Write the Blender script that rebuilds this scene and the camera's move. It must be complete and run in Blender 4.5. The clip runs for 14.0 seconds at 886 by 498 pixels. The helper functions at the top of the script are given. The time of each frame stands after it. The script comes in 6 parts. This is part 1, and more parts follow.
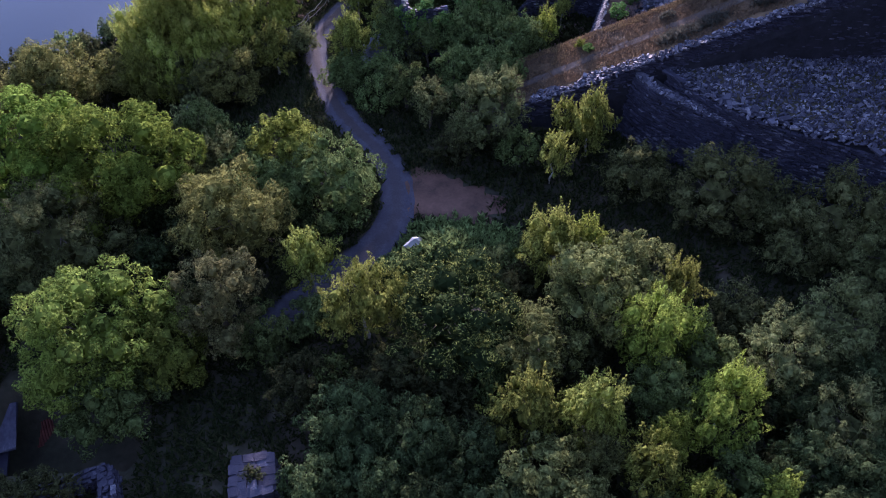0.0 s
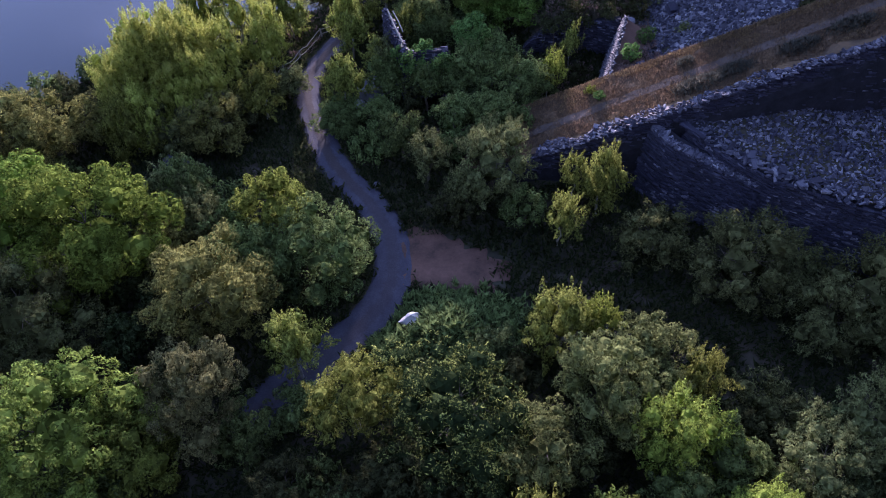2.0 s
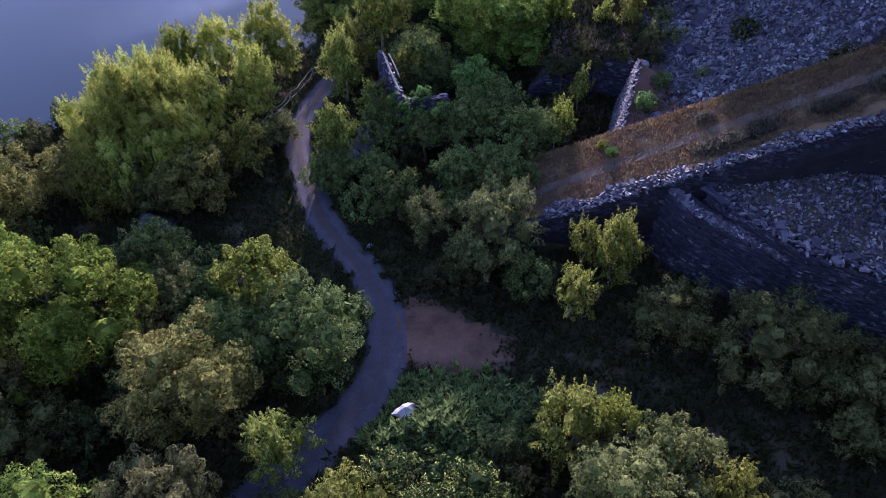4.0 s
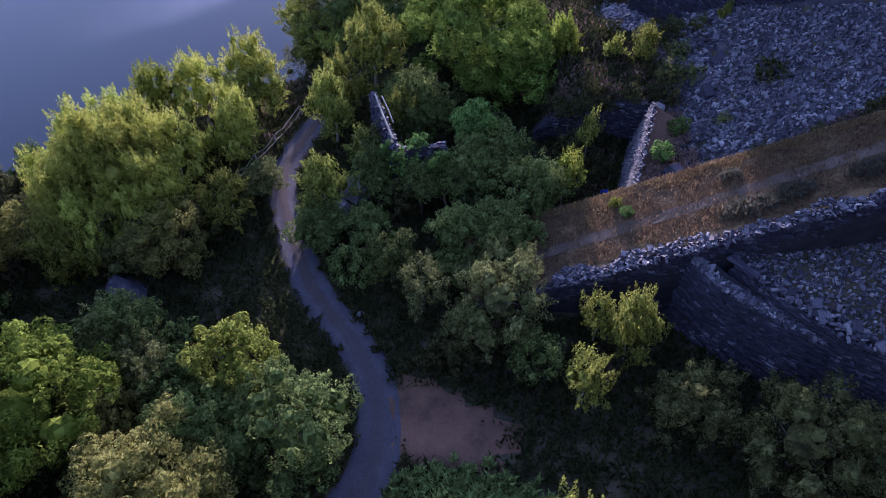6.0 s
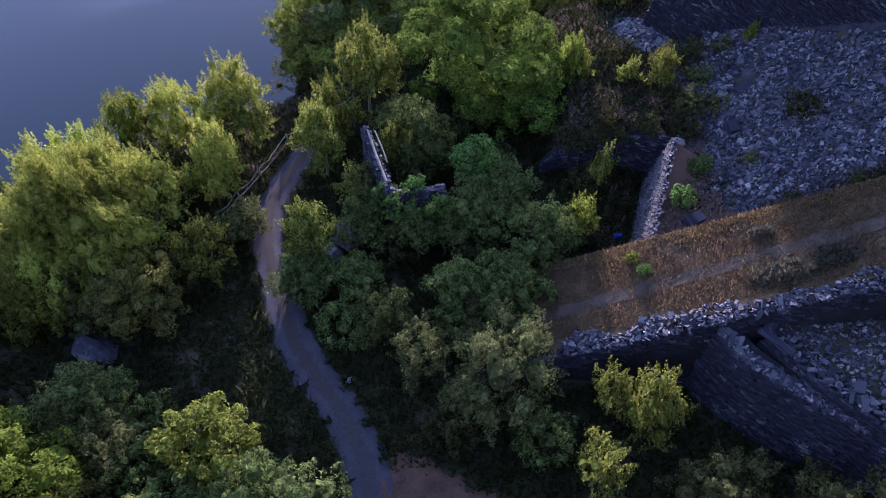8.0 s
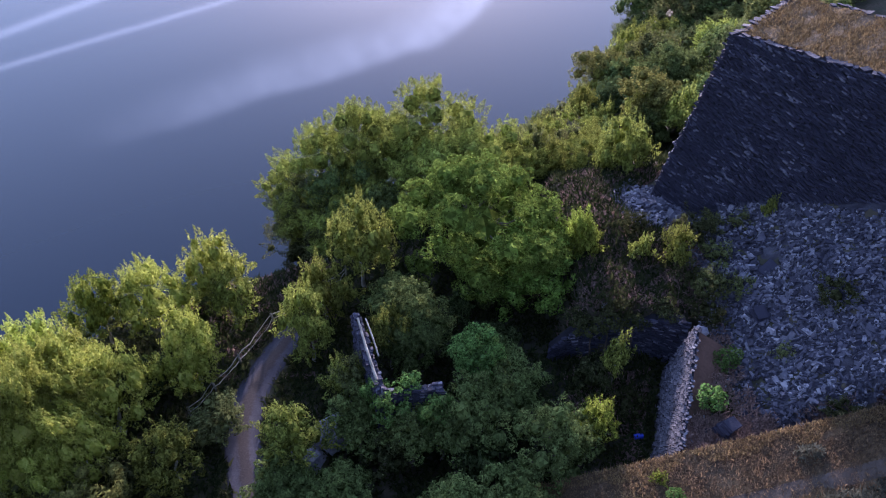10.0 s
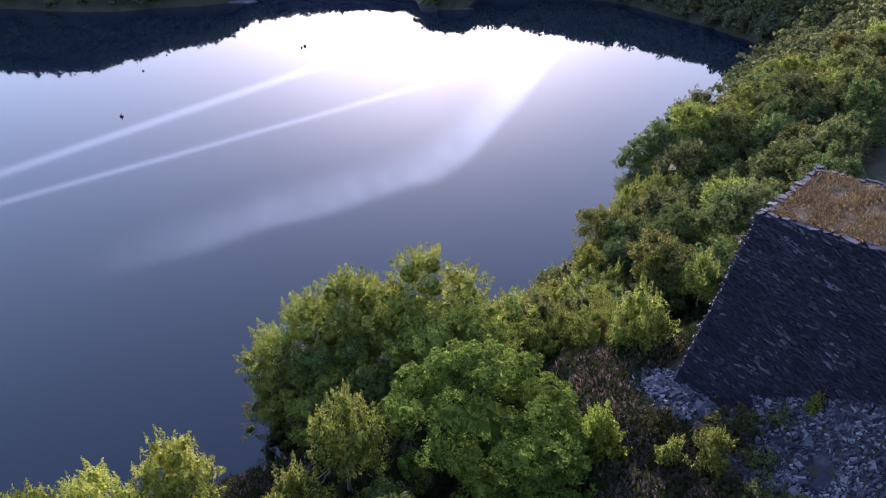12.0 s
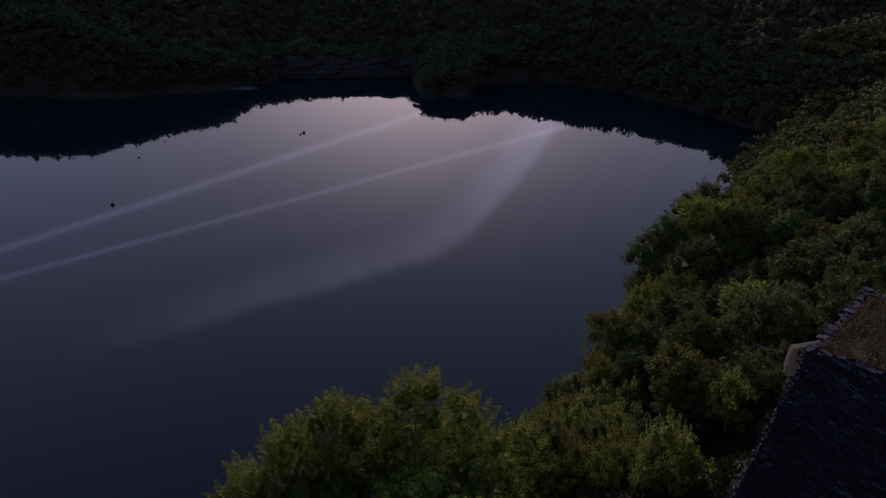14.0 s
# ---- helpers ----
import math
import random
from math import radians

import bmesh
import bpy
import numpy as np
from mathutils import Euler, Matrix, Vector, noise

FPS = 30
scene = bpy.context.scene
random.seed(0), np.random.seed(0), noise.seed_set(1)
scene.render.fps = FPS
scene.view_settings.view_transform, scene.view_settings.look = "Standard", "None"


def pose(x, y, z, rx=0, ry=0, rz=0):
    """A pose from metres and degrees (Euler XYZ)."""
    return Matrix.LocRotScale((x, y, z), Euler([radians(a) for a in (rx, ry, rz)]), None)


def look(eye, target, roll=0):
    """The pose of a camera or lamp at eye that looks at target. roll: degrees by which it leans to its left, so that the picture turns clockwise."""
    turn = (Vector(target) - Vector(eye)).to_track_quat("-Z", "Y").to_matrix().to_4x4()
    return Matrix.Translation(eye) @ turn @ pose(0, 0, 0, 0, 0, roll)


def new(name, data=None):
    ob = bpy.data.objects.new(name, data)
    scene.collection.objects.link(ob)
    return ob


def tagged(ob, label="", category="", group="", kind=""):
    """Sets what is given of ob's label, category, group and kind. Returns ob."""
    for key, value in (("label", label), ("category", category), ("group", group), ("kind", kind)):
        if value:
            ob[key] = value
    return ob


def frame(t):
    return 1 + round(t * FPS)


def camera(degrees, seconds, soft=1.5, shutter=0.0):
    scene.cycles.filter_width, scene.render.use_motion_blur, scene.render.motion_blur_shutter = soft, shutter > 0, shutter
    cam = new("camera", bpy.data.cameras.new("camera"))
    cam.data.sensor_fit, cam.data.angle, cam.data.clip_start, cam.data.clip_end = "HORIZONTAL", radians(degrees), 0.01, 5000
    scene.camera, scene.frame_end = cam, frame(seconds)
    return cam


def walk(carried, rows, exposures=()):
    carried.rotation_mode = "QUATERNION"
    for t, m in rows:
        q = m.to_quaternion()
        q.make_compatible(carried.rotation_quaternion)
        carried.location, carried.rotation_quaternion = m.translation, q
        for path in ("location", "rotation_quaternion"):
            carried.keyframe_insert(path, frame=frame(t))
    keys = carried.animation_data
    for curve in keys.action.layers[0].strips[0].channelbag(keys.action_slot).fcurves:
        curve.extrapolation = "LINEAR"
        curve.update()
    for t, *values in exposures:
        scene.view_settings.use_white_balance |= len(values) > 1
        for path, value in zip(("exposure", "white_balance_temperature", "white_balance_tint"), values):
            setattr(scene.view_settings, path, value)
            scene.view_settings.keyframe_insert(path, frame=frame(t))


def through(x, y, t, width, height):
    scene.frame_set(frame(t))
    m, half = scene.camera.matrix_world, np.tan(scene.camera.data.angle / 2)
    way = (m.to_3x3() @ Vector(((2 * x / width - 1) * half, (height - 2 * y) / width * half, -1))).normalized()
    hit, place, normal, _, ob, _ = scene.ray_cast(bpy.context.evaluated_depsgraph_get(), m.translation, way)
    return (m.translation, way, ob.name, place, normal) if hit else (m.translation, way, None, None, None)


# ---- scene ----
cam = camera(63.7, 14.0, 1.0)
PATH = [
    (0, (0.016, -0.435, 36.105), (0.017, 0.893, 34.61), -0.4),
    (0.5, (0.098, 1.284, 36.12), (0.097, 2.613, 34.626), -0.4),
    (1, (0.231, 3.087, 36.178), (0.227, 4.415, 34.682), -0.6),
    (1.5, (0.332, 4.918, 36.243), (0.325, 6.244, 34.745), -0.7),
    (2, (0.37, 6.72, 36.262), (0.362, 8.046, 34.764), -0.7),
    (2.5, (0.42, 8.503, 36.234), (0.412, 9.83, 34.738), -0.7),
    (3, (0.502, 10.281, 36.218), (0.492, 11.608, 34.722), -0.7),
    (3.5, (0.576, 12.079, 36.204), (0.565, 13.406, 34.708), -0.8),
    (4, (0.579, 13.832, 36.184), (0.567, 15.161, 34.689), -0.7),
    (4.2, (0.591, 14.544, 36.178), (0.579, 15.872, 34.682), -0.7),
    (6.1, (0.583, 21.51, 35.81), (0.577, 22.83, 34.307), -0.5),
    (6.3, (0.582, 22.252, 35.775), (0.576, 23.57, 34.27), -0.5),
    (6.5, (0.599, 23.008, 35.772), (0.593, 24.295, 34.241), -0.5),
    (7, (0.617, 24.907, 35.805), (0.611, 26.17, 34.255), -0.5),
    (7.2, (0.634, 25.65, 35.807), (0.628, 26.913, 34.256), -0.5),
    (8.05, (0.79, 28.7, 35.74), (0.78, 29.97, 34.2), -0.6),
    (9.3, (1.104, 33.111, 35.52), (1.085, 34.535, 34.115), -0.8),
    (9.5, (1.12, 33.836, 35.492), (1.102, 35.286, 34.115), -0.8),
    (10, (1.113, 35.661, 35.402), (1.097, 37.174, 34.094), -0.7),
    (10.5, (1.101, 37.514, 35.334), (1.087, 39.086, 34.097), -0.6),
    (11, (1.163, 39.422, 35.283), (1.149, 41.048, 34.118), -0.5),
    (11.5, (1.181, 41.265, 35.262), (1.167, 42.943, 34.173), -0.4),
    (12, (1.159, 43.083, 35.284), (1.145, 44.807, 34.271), -0.4),
    (12.5, (1.171, 44.926, 35.281), (1.157, 46.692, 34.341), -0.3),
    (13, (1.19, 46.735, 35.297), (1.176, 48.536, 34.427), -0.3),
    (13.5, (1.162, 48.582, 35.329), (1.148, 50.397, 34.488), -0.3),
    (14, (1.055, 50.361, 35.363), (1.044, 52.184, 34.541), -0.2),
]
LIGHT = [(0.0, 0.95, 5250, 55), (7.0, 0.94, 5300, 53), (9.5, 1.02, 5450, 47), (10.1, 1.04, 5400, 47), (10.5, 1.17, 5650, 53), (11.2, 1.03, 5650, 49), (12.0, 0.97, 5600, 44), (13.2, 1.09, 5650, 48), (13.5, 0.77, 5700, 49), (13.7, -0.46, 5700, 47), (14.0, -1.86, 5800, 50)]
walk(cam, [(t, look(eye, target, roll)) for t, eye, target, roll in PATH], LIGHT)


# ---- light ----
def sky_world():
    w = bpy.data.worlds.new("world")
    w.use_nodes = True
    scene.world = w
    nt = w.node_tree
    nt.nodes.clear()
    N, L = nt.nodes.new, nt.links.new
    out, bg = N("ShaderNodeOutputWorld"), N("ShaderNodeBackground")
    sky = N("ShaderNodeTexSky")
    sky.sky_type, sky.sun_disc = "NISHITA", False
    sky.sun_elevation, sky.sun_rotation = radians(SUN_UP), radians(SUN_AZ)
    sky.air_density, sky.dust_density, sky.ozone_density = 1.2, 1.3, 2.0
    co = N("ShaderNodeTexCoord")
    warp = N("ShaderNodeTexNoise")
    warp.inputs["Scale"].default_value, warp.inputs["Detail"].default_value = 9.0, 4.0
    L(co.outputs["Generated"], warp.inputs["Vector"])

    def math_node(op, a, b=None, c=None):
        n = N("ShaderNodeMath")
        n.operation = op
        for i, v in enumerate((a, b, c)):
            if v is None:
                continue
            if isinstance(v, (int, float)):
                n.inputs[i].default_value = v
            else:
                L(v, n.inputs[i])
        return n.outputs[0]

    def dot(vec):
        n = N("ShaderNodeVectorMath")
        n.operation = "DOT_PRODUCT"
        L(co.outputs["Generated"], n.inputs[0])
        n.inputs[1].default_value = vec
        return n.outputs["Value"]

    def ramp(v, lo, hi):
        n = N("ShaderNodeMapRange")
        n.interpolation_type = "SMOOTHSTEP"
        L(v, n.inputs["Value"])
        n.inputs["From Min"].default_value, n.inputs["From Max"].default_value = lo, hi
        return n.outputs["Result"]

    wob = math_node("MULTIPLY_ADD", warp.outputs["Fac"], 0.05, -0.025)
    total = None
    # two thin vapour trails
    for normal, width, soft_edge, gain in TRAILS:
        band = ramp(math_node("ABSOLUTE", math_node("MULTIPLY_ADD", wob, 0.06, dot(normal))), width + soft_edge, width * 0.3)
        band = math_node("MULTIPLY", band, gain)
        total = band if total is None else math_node("ADD", total, band)
    total = math_node("MULTIPLY", total, ramp(dot((-0.15, 0.93, 0.33)), 0.70, 0.97))
    # a curling bank of high cloud, sharp on its outer edge and thinning inward
    m = N("ShaderNodeMath")
    m.operation = "SMOOTH_MIN"
    L(dot(CLOUD[0]), m.inputs[0])
    L(dot(CLOUD[1]), m.inputs[1])
    m.inputs[2].default_value = 0.05
    edge = math_node("MULTIPLY_ADD", wob, 0.5, m.outputs[0])
    bank = math_node("MULTIPLY", ramp(edge, -0.018, -0.002), ramp(edge, 0.055, 0.0))
    bank = math_node("MULTIPLY", bank, ramp(dot((0.0, 0.92, 0.39)), 0.86, 1.0))
    ripple = N("ShaderNodeTexNoise")
    ripple.inputs["Scale"].default_value, ripple.inputs["Detail"].default_value = 42.0, 5.0
    L(co.outputs["Generated"], ripple.inputs["Vector"])
    bank = math_node("MULTIPLY", bank, math_node("MULTIPLY_ADD", ripple.outputs["Fac"], 1.3, 0.35))
    total = math_node("ADD", total, math_node("MULTIPLY", bank, CLOUD[2]))
    total = math_node("ADD", total, math_node("MULTIPLY", math_node("MULTIPLY", ramp(edge, -0.03, 0.03), ramp(dot((0.06, 0.95, 0.3)), 0.93, 1.0)), CLOUD[3]))
    clouds, total = total, None
    # the aureole round the hidden sun
    sx, sy, sz = SUN_DIR
    glow = math_node("POWER", ramp(dot((sx, sy, sz)), GLOW[0], 1.0), GLOW[1])
    glow = math_node("MULTIPLY", glow, GLOW[2])
    broad = math_node("POWER", ramp(dot((sx, sy, sz)), 0.1, 1.0), 1.6)
    total = math_node("ADD", glow, math_node("MULTIPLY", broad, GLOW[3]))
    # a thin veil of high cloud over the whole sky
    total = math_node("ADD", total, math_node("MULTIPLY_ADD", ramp(dot((0.0, 0.0, 1.0)), 0.45, 0.84), -0.74 * VEIL, VEIL))
    tint = N("ShaderNodeMix")
    tint.data_type = "RGBA"
    tint.blend_type = "MULTIPLY"
    tint.inputs[0].default_value = 1.0
    tint.inputs[6].default_value = (0.685, 0.98, 1.09, 1)
    L(total, tint.inputs[7])
    add = N("ShaderNodeMix")
    add.data_type = "RGBA"
    add.blend_type = "ADD"
    add.inputs[0].default_value = 1.0
    L(sky.outputs[0], add.inputs[6])
    L(tint.outputs[2], add.inputs[7])
    white = N("ShaderNodeMix")
    white.data_type = "RGBA"
    white.blend_type = "MULTIPLY"
    white.inputs[0].default_value = 1.0
    white.inputs[6].default_value = (0.84, 0.99, 1.05, 1)
    L(clouds, white.inputs[7])
    both = N("ShaderNodeMix")
    both.data_type = "RGBA"
    both.blend_type = "ADD"
    both.inputs[0].default_value = 1.0
    L(add.outputs[2], both.inputs[6])
    L(white.outputs[2], both.inputs[7])
    L(both.outputs[2], bg.inputs["Color"])
    bg.inputs["Strength"].default_value = SKY
    L(bg.outputs[0], out.inputs["Surface"])


SUN_UP, SUN_AZ = 9.5, -1.5
SUN_DIR = (math.sin(radians(SUN_AZ)) * math.cos(radians(SUN_UP)), math.cos(radians(SUN_AZ)) * math.cos(radians(SUN_UP)), math.sin(radians(SUN_UP)))
SKY = 0.12
GLOW = (0.93, 3.5, 3.6, 2.6)
VEIL = 3.8
TRAILS = [((-0.3017, 0.2125, -0.9294), 0.0035, 0.003, 6.5), ((-0.2573, 0.2833, -0.9239), 0.002, 0.0022, 8.0)]
CLOUD = ((-0.2755, 0.3921, -0.8777), (-0.7851, 0.2613, -0.5615), 8.5, 1.0)
sky_world()
sun = new("sun", bpy.data.lights.new("sun", "SUN"))
sun.data.energy, sun.data.angle, sun.data.color = 6.4, radians(2), (1.0, 0.88, 0.64)
sun.matrix_world = look(Vector(SUN_DIR) * 200, (0, 0, 0))


# ---- materials ----
def material(name):
    m = bpy.data.materials.new(name)
    m.use_nodes = True
    nt = m.node_tree
    return m, nt, nt.nodes["Principled BSDF"], nt.nodes.new, nt.links.new


def set_ramp(node, stops):
    cr = node.color_ramp
    while len(cr.elements) < len(stops):
        cr.elements.new(0.5)
    for e, (p, c) in zip(cr.elements, stops):
        e.position, e.color = p, (*c, 1)


def leafy(name, dark, mid, light, through=0.42, rough=0.6, stops=(0.12, 0.5, 0.92)):
    m, nt, bsdf, N, L = material(name)
    geo, info, noise_t, co = N("ShaderNodeNewGeometry"), N("ShaderNodeObjectInfo"), N("ShaderNodeTexNoise"), N("ShaderNodeTexCoord")
    noise_t.inputs["Scale"].default_value, noise_t.inputs["Detail"].default_value = 7.0, 2.0
    L(co.outputs["Object"], noise_t.inputs["Vector"])
    a, b, ramp = N("ShaderNodeMath"), N("ShaderNodeMath"), N("ShaderNodeValToRGB")
    a.operation = b.operation = "MULTIPLY_ADD"
    L(geo.outputs["Random Per Island"], a.inputs[0])
    a.inputs[1].default_value = 0.6
    L(noise_t.outputs["Fac"], b.inputs[0])
    b.inputs[1].default_value = 1.2
    b.inputs[2].default_value = -0.4
    L(b.outputs[0], a.inputs[2])
    L(a.outputs[0], ramp.inputs[0])
    set_ramp(ramp, list(zip(stops, (dark, mid, light))))
    hue = N("ShaderNodeHueSaturation")
    mr, mv = N("ShaderNodeMapRange"), N("ShaderNodeMapRange")
    for n, lo, hi in ((mr, 0.49, 0.512), (mv, 0.78, 1.22)):
        L(info.outputs["Random"], n.inputs[0])
        n.inputs["To Min"].default_value, n.inputs["To Max"].default_value = lo, hi
    L(mr.outputs[0], hue.inputs["Hue"])
    L(mv.outputs[0], hue.inputs["Value"])
    L(ramp.outputs[0], hue.inputs["Color"])
    L(hue.outputs[0], bsdf.inputs["Base Color"])
    bsdf.inputs["Roughness"].default_value = rough
    bsdf.inputs["Specular IOR Level"].default_value = 0.05 if rough < 0.5 else 0.0
    tr, mix, out = N("ShaderNodeBsdfTranslucent"), N("ShaderNodeMixShader"), nt.nodes["Material Output"]
    warm = N("ShaderNodeHueSaturation")
    warm.inputs["Hue"].default_value, warm.inputs["Saturation"].default_value, warm.inputs["Value"].default_value = 0.495, 1.0, 1.35
    L(hue.outputs[0], warm.inputs["Color"])
    L(warm.outputs[0], tr.inputs["Color"])
    mix.inputs[0].default_value = through
    L(bsdf.outputs[0], mix.inputs[1])
    L(tr.outputs[0], mix.inputs[2])
    L(mix.outputs[0], out.inputs["Surface"])
    return m


def grainy(name, stops, scale=1.0, detail_scale=9.0, rough=0.85, bump=0.3, island=0.0, coords="Object", random_object=0.0):
    """A rough surface, its colour led by a coarse and a fine noise and, where wanted, by the piece."""
    m, nt, bsdf, N, L = material(name)
    co, n1, n2 = N("ShaderNodeTexCoord"), N("ShaderNodeTexNoise"), N("ShaderNodeTexNoise")
    for n, s, d in ((n1, scale, 5.0), (n2, detail_scale, 6.0)):
        n.inputs["Scale"].default_value, n.inputs["Detail"].default_value = s, d
        n.inputs["Roughness"].default_value = 0.6
        L(co.outputs[coords], n.inputs["Vector"])
    a, b = N("ShaderNodeMath"), N("ShaderNodeMath")
    a.operation = b.operation = "MULTIPLY_ADD"
    L(n1.outputs["Fac"], a.inputs[0])
    a.inputs[1].default_value, a.inputs[2].default_value = 1.3, -0.4
    L(n2.outputs["Fac"], b.inputs[0])
    b.inputs[1].default_value = 0.5
    L(a.outputs[0], b.inputs[2])
    v = b.outputs[0]
    for source, amount in (("geo", island), ("info", random_object)):
        if amount:
            g = N("ShaderNodeNewGeometry") if source == "geo" else N("ShaderNodeObjectInfo")
            c, e = N("ShaderNodeMath"), N("ShaderNodeMath")
            c.operation, e.operation = "MULTIPLY_ADD", "ADD"
            L(g.outputs["Random Per Island" if source == "geo" else "Random"], c.inputs[0])
            c.inputs[1].default_value, c.inputs[2].default_value = amount, -amount / 2
            L(c.outputs[0], e.inputs[0])
            L(v, e.inputs[1])
            v = e.outputs[0]
    ramp = N("ShaderNodeValToRGB")
    set_ramp(ramp, stops)
    L(v, ramp.inputs[0])
    L(ramp.outputs[0], bsdf.inputs["Base Color"])
    bsdf.inputs["Roughness"].default_value = rough
    bsdf.inputs["Specular IOR Level"].default_value = 0.2
    bp = N("ShaderNodeBump")
    bp.inputs["Strength"].default_value, bp.inputs["Distance"].default_value = bump, 0.1
    L(n2.outputs["Fac"], bp.inputs["Height"])
    L(bp.outputs[0], bsdf.inputs["Normal"])
    return m


LEAF = {
    "syc": leafy("sycamore_leaf", (0.059, 0.076, 0.015), (0.162, 0.212, 0.041), (0.302, 0.392, 0.074)),
    "sycbig": leafy("broad_leaf", (0.053, 0.084, 0.015), (0.146, 0.231, 0.044), (0.267, 0.428, 0.084)),
    "chest": leafy("chestnut_leaf", (0.045, 0.064, 0.010), (0.124, 0.179, 0.028), (0.234, 0.330, 0.056)),
    "oak": leafy("oak_leaf", (0.055, 0.057, 0.018), (0.154, 0.158, 0.047), (0.285, 0.295, 0.088)),
    "oakb": leafy("young_oak_leaf", (0.047, 0.048, 0.019), (0.132, 0.133, 0.055), (0.244, 0.245, 0.100)),
    "oakp": leafy("pale_leaf", (0.048, 0.056, 0.018), (0.135, 0.157, 0.054), (0.249, 0.290, 0.099)),
    "birch": leafy("birch_leaf", (0.061, 0.069, 0.015), (0.168, 0.192, 0.042), (0.311, 0.356, 0.079)),
    # pale birch leaf, lightened further to carry the sunlight on the lakeside trees
    "birchw": leafy("lit_pale_birch_leaf", (0.114, 0.132, 0.024), (0.314, 0.365, 0.065), (0.447, 0.473, 0.121)),
    "birchy": leafy("yellow_birch_leaf", (0.064, 0.083, 0.014), (0.181, 0.230, 0.039), (0.333, 0.425, 0.073)),
    "willow": leafy("willow_leaf", (0.041, 0.047, 0.018), (0.115, 0.131, 0.051), (0.211, 0.244, 0.095)),
    "alder": leafy("alder_leaf", (0.039, 0.052, 0.017), (0.104, 0.143, 0.047), (0.193, 0.265, 0.088)),
    "ash": leafy("ash_leaf", (0.071, 0.083, 0.017), (0.195, 0.231, 0.049), (0.362, 0.429, 0.092)),
    # alder leaf in darker green; in the fill bushes it paints gap shade
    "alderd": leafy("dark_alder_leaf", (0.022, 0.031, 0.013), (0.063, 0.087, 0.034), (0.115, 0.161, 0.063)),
    "ivy": leafy("ivy_leaf", (0.035, 0.061, 0.018), (0.094, 0.172, 0.048), (0.172, 0.317, 0.088)),
    "shrub": leafy("shrub_leaf", (0.022, 0.024, 0.010), (0.058, 0.066, 0.028), (0.108, 0.122, 0.051)),
    "holly": leafy("dark_holly_leaf", (0.012, 0.02, 0.008), (0.028, 0.042, 0.014), (0.26, 0.28, 0.07), 0.2, stops=(0.1, 0.6, 0.78)),
}
# Darker holly leaf for crown insides, the inner shade put into its colour.
INNER_SHADE = leafy("inner_shade_holly_leaf", (0.012, 0.018, 0.008), (0.02, 0.03, 0.011), (0.03, 0.044, 0.016), 0.2)
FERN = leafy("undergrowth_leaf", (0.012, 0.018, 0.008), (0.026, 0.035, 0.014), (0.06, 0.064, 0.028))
HEATHER = leafy("heather", (0.04, 0.041, 0.032), (0.09, 0.09, 0.068), (0.16, 0.155, 0.115), 0.2, 0.8)
# Distant foliage made paler, with the haze over the lake put into its colour.
HAZY_FAR_LEAF = leafy("hazy_far_leaf", (0.075, 0.088, 0.052), (0.125, 0.145, 0.078), (0.185, 0.205, 0.105), 0.5)
DRY_GRASS = leafy("dry_grass", (0.078, 0.060, 0.047), (0.169, 0.122, 0.075), (0.312, 0.224, 0.114), 0.2, 0.8)
BARK = grainy("bark", [(0.2, (0.05, 0.042, 0.034)), (0.6, (0.13, 0.11, 0.09)), (0.9, (0.22, 0.2, 0.17))], 3, 20)
PALE_BARK = grainy("pale_bark", [(0.2, (0.16, 0.15, 0.13)), (0.6, (0.38, 0.36, 0.33)), (0.9, (0.5, 0.48, 0.45))], 3, 20)
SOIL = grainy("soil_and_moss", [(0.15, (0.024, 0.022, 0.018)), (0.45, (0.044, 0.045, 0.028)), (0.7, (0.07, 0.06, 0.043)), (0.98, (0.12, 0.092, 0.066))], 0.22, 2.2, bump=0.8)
GRIT = grainy("road_grit", [(0.15, (0.038, 0.034, 0.042)), (0.5, (0.06, 0.055, 0.066)), (0.85, (0.092, 0.086, 0.1))], 0.5, 6.0)
BROWN_GRIT = grainy("brown_grit", [(0.15, (0.03, 0.026, 0.02)), (0.45, (0.1, 0.058, 0.044)), (0.85, (0.17, 0.098, 0.074))], 0.4, 5.0)
SLATE = grainy("slate", [(0.1, (0.032, 0.032, 0.048)), (0.45, (0.065, 0.065, 0.092)), (0.78, (0.128, 0.128, 0.163)), (1.0, (0.276, 0.276, 0.315))], 0.5, 5.0, 0.6, 0.3, island=0.9)
SLATE_PIECE = grainy("slate_piece", [(0.1, (0.033, 0.033, 0.049)), (0.45, (0.069, 0.069, 0.096)), (0.78, (0.133, 0.133, 0.167)), (1.0, (0.286, 0.286, 0.326))], 0.5, 5.0, 0.6, 0.3, random_object=0.9)
# Darker than the rubble slate, with only a few pale pieces.
WALL_SLATE = grainy("dark_wall_slate", [(0.2, (0.029, 0.029, 0.048)), (0.7, (0.046, 0.046, 0.072)), (0.86, (0.072, 0.072, 0.106)), (1.0, (0.192, 0.192, 0.234))], 0.35, 5.0, 0.65, 0.3, island=0.8)
WALL_PIECE = grainy("dark_wall_piece", [(0.2, (0.029, 0.029, 0.048)), (0.7, (0.046, 0.046, 0.072)), (0.86, (0.072, 0.072, 0.106)), (1.0, (0.192, 0.192, 0.234))], 0.35, 5.0, 0.65, 0.3, random_object=0.8)
SCREE_BED = grainy("slate_grit_bed", [(0.15, (0.022, 0.022, 0.03)), (0.5, (0.045, 0.045, 0.06)), (0.85, (0.085, 0.085, 0.108))], 0.9, 9.0, bump=0.9)
